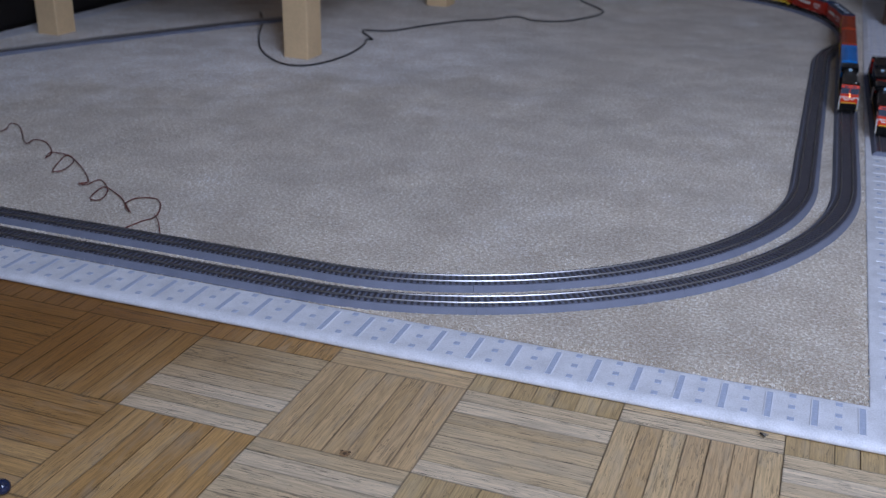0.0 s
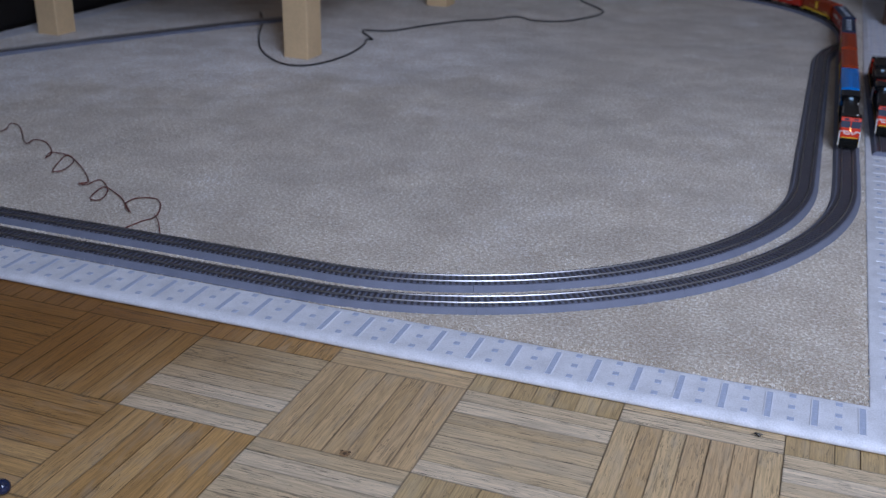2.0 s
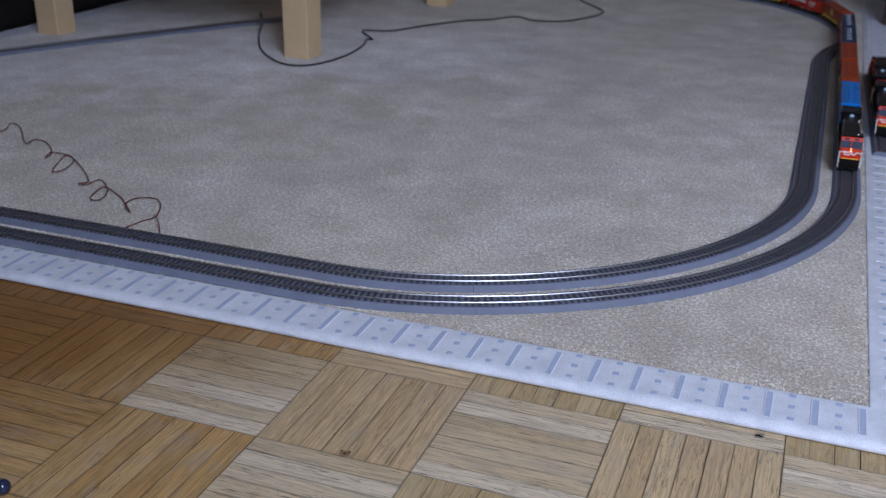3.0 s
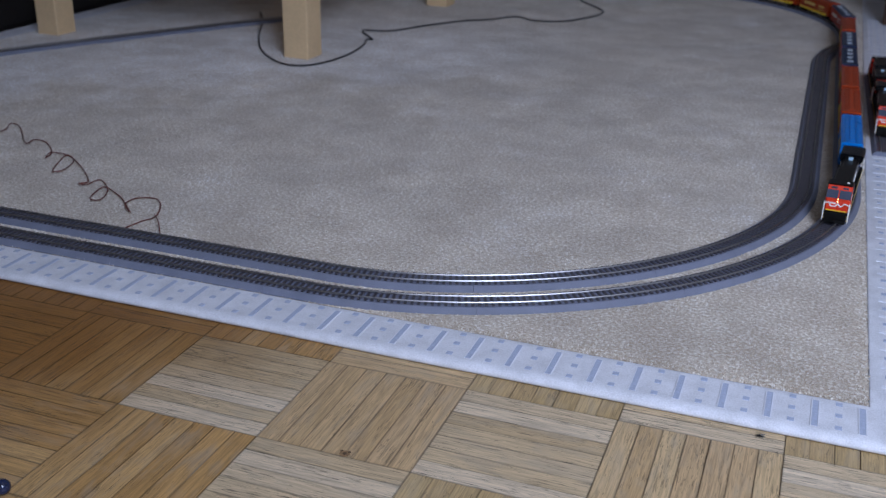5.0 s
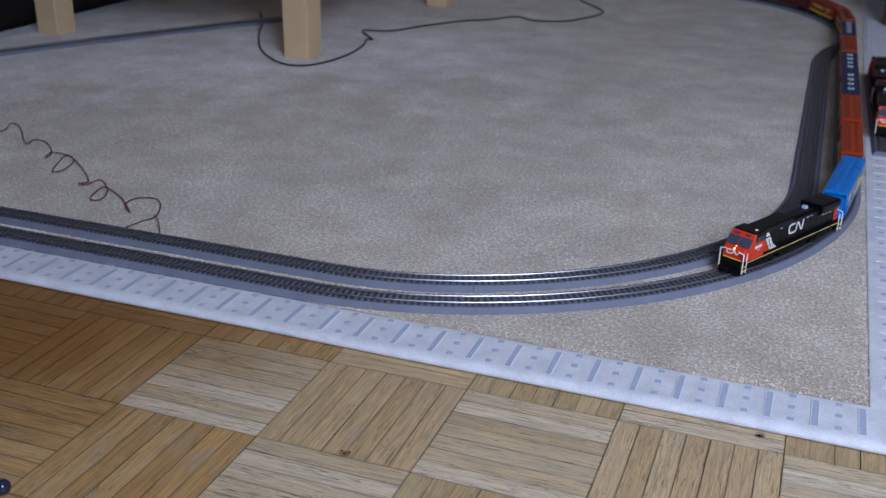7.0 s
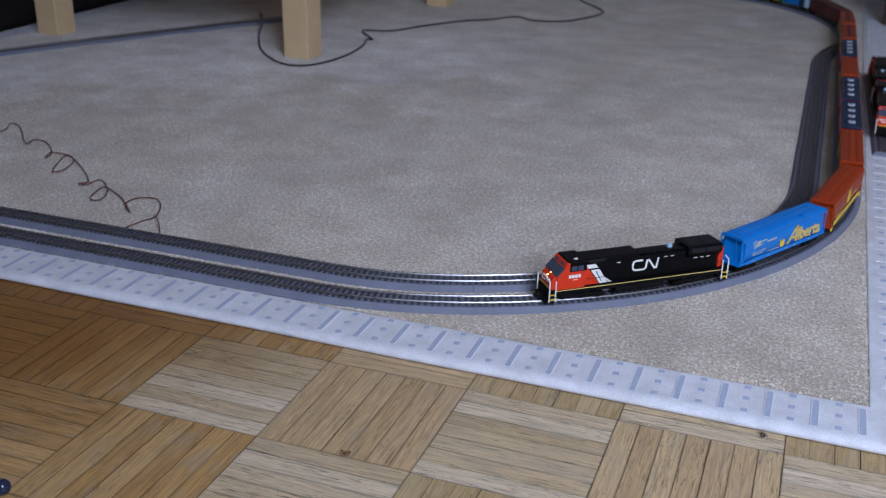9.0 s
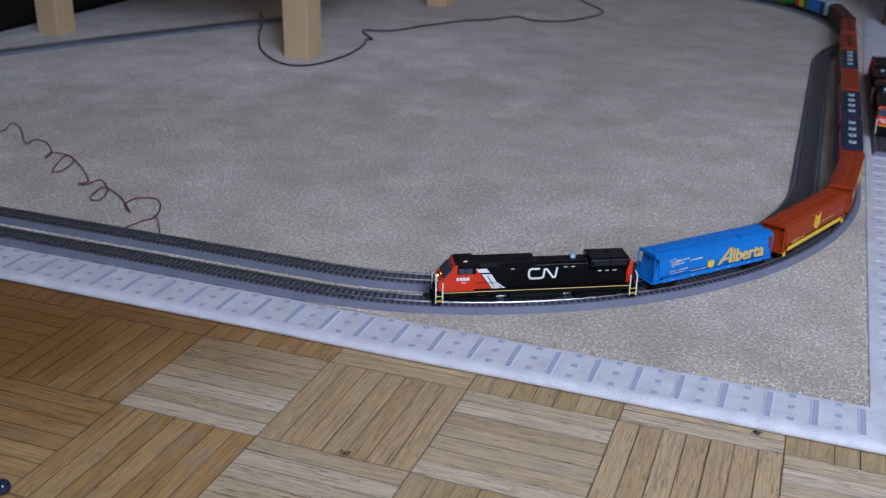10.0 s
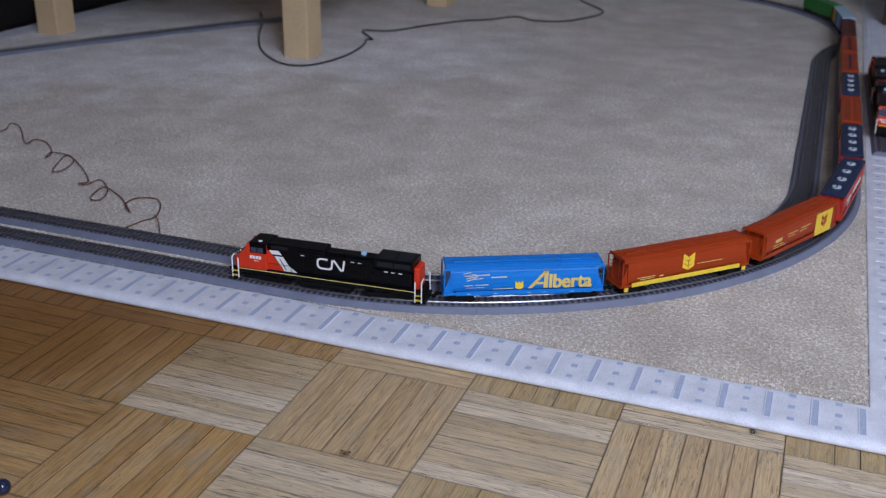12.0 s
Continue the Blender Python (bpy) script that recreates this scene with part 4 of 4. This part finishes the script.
            # brushed script strokes and small print
            for xa, za, xb, zb, w in ((0.0735, 0.0390, 0.0640, 0.0408, 0.0010), (0.0720, 0.0362, 0.0420, 0.0372, 0.0013), (0.0700, 0.0330, 0.0560, 0.0352, 0.0011), (0.0690, 0.0300, 0.0580, 0.0330, 0.0012),
                                      (0.0640, 0.0385, 0.0520, 0.0366, 0.0010), (0.0600, 0.0318, 0.0500, 0.0330, 0.0008), (0.0405, 0.0336, 0.0215, 0.0338, 0.0016),
                                      (0.0725, 0.0240, 0.0620, 0.0240, 0.0009), (0.0590, 0.0244, 0.0430, 0.0244, 0.0010), (0.0700, 0.0212, 0.0480, 0.0212, 0.0006), (0.0380, 0.0190, 0.0135, 0.0190, 0.0009)):
                part("print_bar", prism([(m_(xa), za), (m_(xb), zb), (m_(xb), zb + w), (m_(xa), za + w * 0.6)], yo - 0.0002, yo + 0.0002, "y"), M_CREAM, t)
            for x in (0.066, 0.034, -0.006, -0.024, -0.058):
                part("sill_mark", box(x - 0.0022, x + 0.0022, side * 0.0171, side * 0.0174, 0.0130, 0.0138), M_PALE, t)
        elif style == "wheat":
            for k in range(3):
                for s2 in (-1, 1):
                    z = 0.0212 + k * 0.0062
                    b = prism([(0.0004 * s2, z), (0.0086 * s2, z + 0.0046), (0.0086 * s2, z + 0.0098), (0.0064 * s2, z + 0.0092), (0.0004 * s2, z + 0.0050)], yo - 0.0001, yo + 0.0003, "y")
                    part("wheat_leaf", b, M_YELLOW, t)
            for end in (-1, 1):
                part("yellow_step", box(end * 0.0885 - 0.0028, end * 0.0885 + 0.0028, side * 0.0152, side * 0.0172, 0.0062, 0.0112, 0.0003), M_YELLOW, t, "yellow corner step")
            for (xa, xb, z, h) in ((-0.052, -0.014, 0.0270, 0.0009), (0.048, 0.074, 0.0215, 0.0009), (0.050, 0.070, 0.0190, 0.0008), (0.036, 0.042, 0.0195, 0.0016)):
                part("print_bar", box(xa, xb, yo - 0.0002, yo + 0.0002, z, z + h), M_GOLD, t)
        elif style == "panel":
            part("yellow_panel", box(-0.0795, -0.0365, yo - 0.0004, yo + 0.0002, 0.0168, 0.0432), M_YELLOW, t, "large yellow end panel")
            part("yellow_sill", box(-0.0795, -0.0365, side * 0.0171, side * 0.0175, 0.0113, 0.0165), M_YELLOW, t, "yellow sill below the panel")
            for k in range(2):
                for s2 in (-1, 1):
                    z = 0.0212 + k * 0.0072
                    b = prism([(-0.058 + 0.0005 * s2, z), (-0.058 + 0.0072 * s2, z + 0.0048), (-0.058 + 0.0072 * s2, z + 0.0106), (-0.058 + 0.0005 * s2, z + 0.0056)], yo + 0.0001, yo + 0.0005, "y")
                    part("wheat_leaf", b, M_RUST, t)
            for (xa, xb, z, h) in ((-0.022, 0.004, 0.0335, 0.0010), (0.012, 0.036, 0.0325, 0.0010), (-0.012, 0.006, 0.0295, 0.0008), (0.018, 0.034, 0.0288, 0.0008), (0.050, 0.066, 0.0285, 0.0044), (0.046, 0.070, 0.0245, 0.0009), (0.040, 0.070, 0.0212, 0.0007)):
                part("print_bar", box(xa, xb, yo - 0.0002, yo + 0.0002, z, z + h), M_GOLD, t)
        else:
            for (xa, xb, z, h) in ((-0.060, 0.010, 0.0270, 0.0070), (0.030, 0.066, 0.0300, 0.0040), (0.030, 0.060, 0.0225, 0.0020)):
                part("print_bar", box(xa, xb, yo - 0.0002, yo + 0.0002, z, z + h), M_WHITE if style == "hatches" else M_GOLD, t)
    f = bogie("front_bogie", t, CAR_PIVOT, 0.0200, 2, 0.0052, M_GRIME, 0.034)
    r = bogie("rear_bogie", t, -CAR_PIVOT, 0.0200, 2, 0.0052, M_GRIME, 0.034)
    return t, f, r


def boxcar(label, body, roof, bands=(), length=CAR_LEN):
    t = thing("model_box_wagon", label, "model wagon", "wagons of the moving model train")
    H = length / 2
    part("body", box(-H + 0.004, H - 0.004, -0.0165, 0.0165, 0.0110, 0.0470, 0.0006), body, t)
    b = prism([(-0.0170, 0.0466), (0.0170, 0.0466), (0.0165, 0.0480), (0, 0.0505), (-0.0165, 0.0480)], -H + 0.003, H - 0.003)
    part("roof", b, roof, t)
    for k in range(13):
        x = -H + 0.010 + k * (length - 0.020) / 12
        for side in (-1, 1):
            part("side_rib", box(x - 0.0006, x + 0.0006, side * 0.0163, side * 0.0170, 0.0115, 0.0466), body, t)
    for side in (-1, 1):
        if not bands:    # plain wagons have a sliding door
            part("sliding_door", box(-0.016, 0.016, side * 0.0166, side * 0.0176, 0.0125, 0.0450, 0.0003), body, t)
        for k, m in enumerate(bands):
            x = -H + 0.017 + k * 0.025
            part("colour_band", box(x - 0.0125, x + 0.0125, side * 0.0166, side * 0.0173, 0.0115, 0.0464), m, t)
    for end in (-1, 1):
        coupler(t, end * (H + 0.001), end)
    part("underframe", box(-H + 0.006, H - 0.006, -0.012, 0.012, 0.0085, 0.0112), M_GRIME, t)
    f = bogie("front_bogie", t, H - 0.025, 0.0200, 2, 0.0052, M_GRIME, 0.034)
    r = bogie("rear_bogie", t, 0.025 - H, 0.0200, 2, 0.0052, M_GRIME, 0.034)
    return t, f, r


LOCO = locomotive("black and red model locomotive with a yellow stripe, on the track")
RUST_LABEL = "rust-brown model hopper wagon with a yellow side sill"
TRAIN = [
    (LOCO, LOCO_LEN, LOCO_PIVOT),
    (hopper("bright blue model hopper wagon with golden lettering", M_BLUE, M_BLUE, M_BLUE, "blue"), CAR_LEN, CAR_PIVOT),
    (hopper("rust-brown model hopper wagon with a yellow wheat mark and yellow sill", M_RUST, M_RUST, M_YELLOW, "wheat"), CAR_LEN, CAR_PIVOT),
    (hopper("rust-brown model hopper wagon with a large yellow end panel", M_RUST, M_RUST, M_RUST, "panel"), CAR_LEN, CAR_PIVOT),
    (hopper("red model hopper wagon with navy roof and round white hatches", M_CARRED, M_NAVY, M_CARRED, "hatches"), CAR_LEN, CAR_PIVOT),
    (hopper("red model hopper wagon with navy roof and round white hatches", M_CARRED, M_NAVY, M_CARRED, "hatches"), CAR_LEN, CAR_PIVOT),
    (hopper(RUST_LABEL, M_RUST, M_RUST, M_YELLOW, "wheat"), CAR_LEN, CAR_PIVOT),
    (hopper("red model hopper wagon with navy roof and round white hatches", M_CARRED, M_NAVY, M_CARRED, "hatches"), CAR_LEN, CAR_PIVOT),
    (hopper("rust-brown model hopper wagon with a dark roof trough", M_RUST, M_RUST, M_YELLOW, "dark_trough"), CAR_LEN, CAR_PIVOT),
    (hopper("rust-brown model hopper wagon with a dark roof trough", M_RUST, M_RUST, M_YELLOW, "dark_trough"), CAR_LEN, CAR_PIVOT),
    (boxcar("dark maroon model box wagon running on the outer track", M_MAROON, M_MAROON, (), 0.240), 0.240, 0.095),
    (boxcar("pale blue model box wagon with rainbow bands along its sides", M_PALE, M_PALE, (M_RED, M_YELLOW, M_GREEN, M_AZURE, M_BLUE, M_BLUE, M_NAVY)), CAR_LEN, CAR_PIVOT),
    (boxcar("bright green model box wagon running on the outer track", M_GREEN, M_GREEN), CAR_LEN, CAR_PIVOT),
]
GAP = 0.0140

# parked trains on the siding
PARKED, *_ = locomotive("black and red model diesel locomotive parked on the siding", False)
PARKED.matrix_basis = pose(0.749 - 0.0175 * 0.215, 1.267 + LOCO_LEN / 2, RAIL_Z, 0, 0, -89)
copy_thing(PARKED, pose(0.749 - 0.0175 * 0.476, 1.267 + LOCO_LEN * 1.5 + 0.014, RAIL_Z, 0, 0, 91))


# ======== furniture ========
def table():
    t = thing("side_table", "low pale birch table with square legs on the rug", "table")
    cs = [(-1.259, 1.452), (-0.554, 1.472), (-0.508, 2.296), (-1.213, 2.276)]
    for x, y in cs:
        b = box(-0.0333, 0.0333, -0.0333, 0.0333, 0, 0.245, 0.0020)
        o = part("leg", b, M_BEECH, t)
        o.matrix_basis = pose(x, y, RUG_Z - 0.0008, 0, 0, -3)
    b = box(-0.42, 0.42, -0.49, 0.49, 0, 0.045, 0.003)
    o = part("tabletop", b, M_BEECH, t)
    o.matrix_basis = pose(-0.868, 1.860, RUG_Z + 0.244, 0, 0, 2)


def sofa():
    t = thing("sofa", "black leather sofa standing on the parquet beside the rug", "sofa")
    part("base", box(-2.25, -1.412, 0.95, 3.3, 0.0, 0.26, 0.02, 3), M_SOFA, t)
    for k in range(3):
        part("seat_cushion", box(-2.05, -1.405, 0.97 + k * 0.78, 1.73 + k * 0.78, 0.26, 0.42, 0.04, 3), M_SOFA, t)
    part("backrest", box(-2.28, -2.05, 0.95, 3.3, 0.262, 0.80, 0.05, 3), M_SOFA, t)


def cabinet():
    t = thing("cabinet", "dark brown wooden cabinet at the rug's far corner", "cabinet")
    for x, z in ((0.768, RUG_Z - 0.0006), (1.210, 0.0)):
        for y in (2.545, 3.150):
            part("foot", box(x, x + 0.045, y, y + 0.045, z, 0.10, 0.002), M_DARKWOOD, t)
    part("carcass", box(0.764, 1.26, 2.54, 3.20, 0.10, 0.80, 0.004), M_DARKWOOD, t)
    for k in range(2):
        d = part("door", box(0.768 + k * 0.247, 1.010 + k * 0.247, 2.522, 2.541, 0.11, 0.79, 0.002), M_DARKWOOD, t)


table()
sofa()
cabinet()


# ======== cords and small things ========
def cords():
    z = RUG_Z + 0.0026
    pts = [(-0.93, 1.93), (-0.85, 1.80), (-0.775, 1.65), (-0.68, 1.49), (-0.58, 1.385), (-0.51, 1.365), (-0.472, 1.42), (-0.458, 1.52), (-0.468, 1.63), (-0.490, 1.70), (-0.478, 1.712),
           (-0.505, 1.745), (-0.548, 1.810), (-0.48, 1.835), (-0.42, 1.95), (-0.35, 2.06), (-0.29, 2.11), (-0.235, 2.19), (-0.165, 2.15), (-0.08, 2.19), (-0.02, 2.33), (-0.035, 2.42), (-0.13, 2.56), (-0.2, 2.75)]
    tagged(tube("black_cable", [(x, y, z) for x, y in pts], 0.0023, M_CORD), "thin black cable lying round a table leg", "cable")
    z = RUG_Z + 0.004
    a = [(-0.82, 0.58), (-0.745, 0.665), (-0.769, 0.722), (-0.735, 0.709), (-0.656, 0.632), (-0.660, 0.660), (-0.628, 0.651), (-0.581, 0.609), (-0.572, 0.582), (-0.582, 0.607), (-0.545, 0.606),
         (-0.520, 0.588), (-0.503, 0.545), (-0.511, 0.526), (-0.540, 0.577), (-0.545, 0.606), (-0.481, 0.560), (-0.434, 0.515), (-0.438, 0.497)]
    c = [(-0.422, 0.496), (-0.420, 0.527), (-0.379, 0.491), (-0.360, 0.448), (-0.382, 0.452), (-0.393, 0.497), (-0.365, 0.486), (-0.335, 0.467), (-0.290, 0.424), (-0.315, 0.447), (-0.318, 0.480), (-0.289, 0.485),
         (-0.264, 0.462), (-0.248, 0.426), (-0.253, 0.399), (-0.258, 0.365)]
    q = [(x, y, z + 0.0012 * math.sin(i * 2.1)) for i, (x, y) in enumerate(a + c)]
    w = thing("red_wire", "thin dark red coiled wire lying on the rug", "wire")
    o = tube("coil", q, 0.0009, M_WIRE)
    o.parent = w
    o = tube("feeder", [(-0.248, 0.424, z + 0.003), (-0.225, 0.40, z + 0.004), (-0.199, 0.366, z)], 0.0008, M_WIRE)
    o.parent = w


def bead():
    tagged(mesh_object("glass_bead", ball((0.001, -0.163, 0.0075), 0.0075, (1, 1, 1), 20), M_MARBLE, True), "small dark blue glass bead on the parquet", "bead")


def fly():
    t = thing("fly", "small black house fly walking on the parquet", "insect")
    part("thorax", ball((0, 0, 0.0019), 0.0013, (1.2, 1, 0.9), 10), M_FLY, t, smooth=True)
    part("abdomen", ball((-0.0024, 0, 0.0017), 0.0014, (1.35, 1, 0.8), 10), M_FLY, t, smooth=True)
    part("head", ball((0.0021, 0, 0.0019), 0.0010, (0.8, 1.15, 1), 10), M_FLY, t, smooth=True)
    for side in (-1, 1):
        b = prism([(0.0002, side * 0.0006), (-0.0020, side * 0.0022), (-0.0048, side * 0.0027), (-0.0056, side * 0.0019), (-0.0030, side * 0.0005)], 0.0029, 0.0030, "z")
        part("wing", b, M_WING, t)
        for k in range(3):
            x = 0.0012 - k * 0.0012
            e = (0.0028, 0.0002, -0.0030)[k]
            b = rod((x, side * 0.0008, 0.0014), (x + e * 0.45, side * 0.0026, 0.0019), 0.00018, 5)
            rod((x + e * 0.45, side * 0.0026, 0.0019), (x + e, side * 0.0034, 0.0001), 0.00014, 5, b)
            part("leg", b, M_FLY, t)
    return t


cords()
bead()
FLY = fly()


# ======== parquet: blocks of seven strips, laid chequerwise ========
def floor():
    f = tagged(mesh_object("floor", box(X0, X1, Y0, Y1, -0.05, -0.0030), M_SCREED), "worn oak mosaic parquet in blocks of seven strips", "floor", kind="structure")
    w = BLOCK / 7
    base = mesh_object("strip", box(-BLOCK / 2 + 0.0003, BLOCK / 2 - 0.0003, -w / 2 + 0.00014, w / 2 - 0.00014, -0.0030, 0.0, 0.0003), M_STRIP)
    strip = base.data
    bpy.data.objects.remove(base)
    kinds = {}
    for m in (M_ORANGE, M_PALE_OAK, M_MELLOW):
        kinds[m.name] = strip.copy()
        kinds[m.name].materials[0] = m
    pale, warm, mild = "pale_oak_strip", "orange_oak_strip", "mellow_oak_strip"
    tone = {(2, 0): pale, (4, 0): pale, (1, -1): pale, (3, 1): pale, (2, 1): warm, (4, 1): warm, (2, -1): warm, (0, 0): pale}
    rng = random.Random(5)
    verts, faces = [], []
    for i in range(math.floor(X0 / BLOCK), math.ceil(X1 / BLOCK)):
        for j in range(math.floor(Y0 / BLOCK), math.ceil(Y1 / BLOCK)):
            cx, cy = (i + 0.5) * BLOCK, (j + 0.5) * BLOCK
            across = (i + j) % 2
            near = -3 <= i <= 5 and -2 <= j <= 1
            hidden = cx > RX0 + 0.3 and cx < RX1 - 0.2 and cy > RY0 + 0.3 and cy < RY1 - 0.3
            if hidden or not (X0 + 0.08 < cx < X1 - 0.08 and Y0 + 0.08 < cy < Y1 - 0.08):
                continue
            for k in range(7):
                o = (k - 3) * w
                x, y, turn = (cx + o, cy, 90) if across else (cx, cy + o, 0)
                if near:
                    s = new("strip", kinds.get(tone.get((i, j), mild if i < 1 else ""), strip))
                    s.parent = f
                    s.matrix_basis = pose(x + rng.uniform(-1.4e-4, 1.4e-4), y + rng.uniform(-1.4e-4, 1.4e-4), rng.uniform(-4e-4, 0), rng.uniform(-0.15, 0.15), 0, turn + rng.uniform(-0.12, 0.12) + 180 * rng.randint(0, 1))
                else:
                    hx, hy = (w / 2 - 0.0004, BLOCK / 2 - 0.0003) if across else (BLOCK / 2 - 0.0003, w / 2 - 0.0004)
                    n = len(verts)
                    for z in (-0.0030, -0.0002):
                        verts += [(x - hx, y - hy, z), (x + hx, y - hy, z), (x + hx, y + hy, z), (x - hx, y + hy, z)]
                    faces += [(n + 4, n + 5, n + 6, n + 7), (n, n + 1, n + 5, n + 4), (n + 1, n + 2, n + 6, n + 5), (n + 2, n + 3, n + 7, n + 6), (n + 3, n, n + 4, n + 7)]
    for dx, dy, r, m, h in ((0, 0, 0.0052, M_RING, 0.0002), (0.0004, -0.0003, 0.0022, M_KNOT, 0.0004), (-0.0042, 0.0030, 0.0014, M_KNOT, 0.0003), (0.0036, 0.0034, 0.0012, M_KNOT, 0.0003)):
        b = rod((0.2515 + dx, 0.0050 + dy, -0.0006), (0.2515 + dx, 0.0050 + dy, h), r, 14)
        for v in b.verts:
            v.co.x += 0.0007 * noise.noise(v.co * 900)
            v.co.y += 0.0009 * noise.noise(v.co * 700 + Vector((3, 1, 0)))
        part("knot", b, m, f, "dark knot in an oak strip")
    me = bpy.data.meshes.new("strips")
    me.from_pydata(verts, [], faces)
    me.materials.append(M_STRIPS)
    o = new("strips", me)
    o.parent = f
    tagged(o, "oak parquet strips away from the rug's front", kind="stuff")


floor()


# ======== what moves ========
def on_line(s_front_of_bend):
    """Place and the train's heading; the argument is the way past the bend's start, in the train's direction."""
    p, h = at(OUT, S_BEND - s_front_of_bend)
    return p, h + math.pi


def motions():
    times = [k * 0.2 for k in range(61)]
    drift = ((0.0, -0.005), (2.6, -0.005), (5.4, 0.008), (7.0, 0.013), (9.4, 0.0145), (10.6, 0.0145), (12.0, 0.0065))

    def run(tm):
        """How far the train's front is past the bend's start."""
        for (ta, da), (tb, db) in zip(drift, drift[1:]):
            if tm <= tb + 1e-6:
                u = (tm - ta) / (tb - ta)
                return -0.4765 + 0.1296 * tm + da + (db - da) * u * u * (3 - 2 * u)
    offset = 0.0
    for (t, f, r), length, pivot in TRAIN:
        rows, rf, rr = [], [], []
        for tm in times:
            s = run(tm) - offset - length / 2
            a, ha = on_line(s + pivot)
            b, hb = on_line(s - pivot)
            c, d = (a + b) / 2, a - b
            h = math.atan2(d.y, d.x)
            rows.append((tm, pose(c.x, c.y, RAIL_Z, 0, 0, math.degrees(h))))
            rf.append((tm, pose(pivot, 0, 0, 0, 0, math.degrees(math.remainder(ha - h, 2 * math.pi)))))
            rr.append((tm, pose(-pivot, 0, 0, 0, 0, math.degrees(math.remainder(hb - h, 2 * math.pi)))))
        walk(t, rows)
        walk(f, rf)
        walk(r, rr)
        offset += length + GAP
    walk(FLY, [(0.0, pose(0.618, 0.185, 0, 0, 0, 150)), (1.0, pose(0.610, 0.183, 0, 0, 0, 200)), (2.0, pose(0.613, 0.183, 0, 0, 0, 150)), (3.0, pose(0.615, 0.1815, 0, 0, 0, 185)),
               (5.0, pose(0.6155, 0.1815, 0, 0, 0, 185)), (7.0, pose(0.6155, 0.1815, 0, 0, 0, 190)), (9.0, pose(0.6185, 0.1855, 0, 0, 0, 120)), (10.0, pose(0.612, 0.1865, 0, 0, 0, 150)),
               (11.0, pose(0.6095, 0.1875, 0, 0, 0, 140)), (12.0, pose(0.609, 0.1875, 0, 0, 0, 110))])


motions()
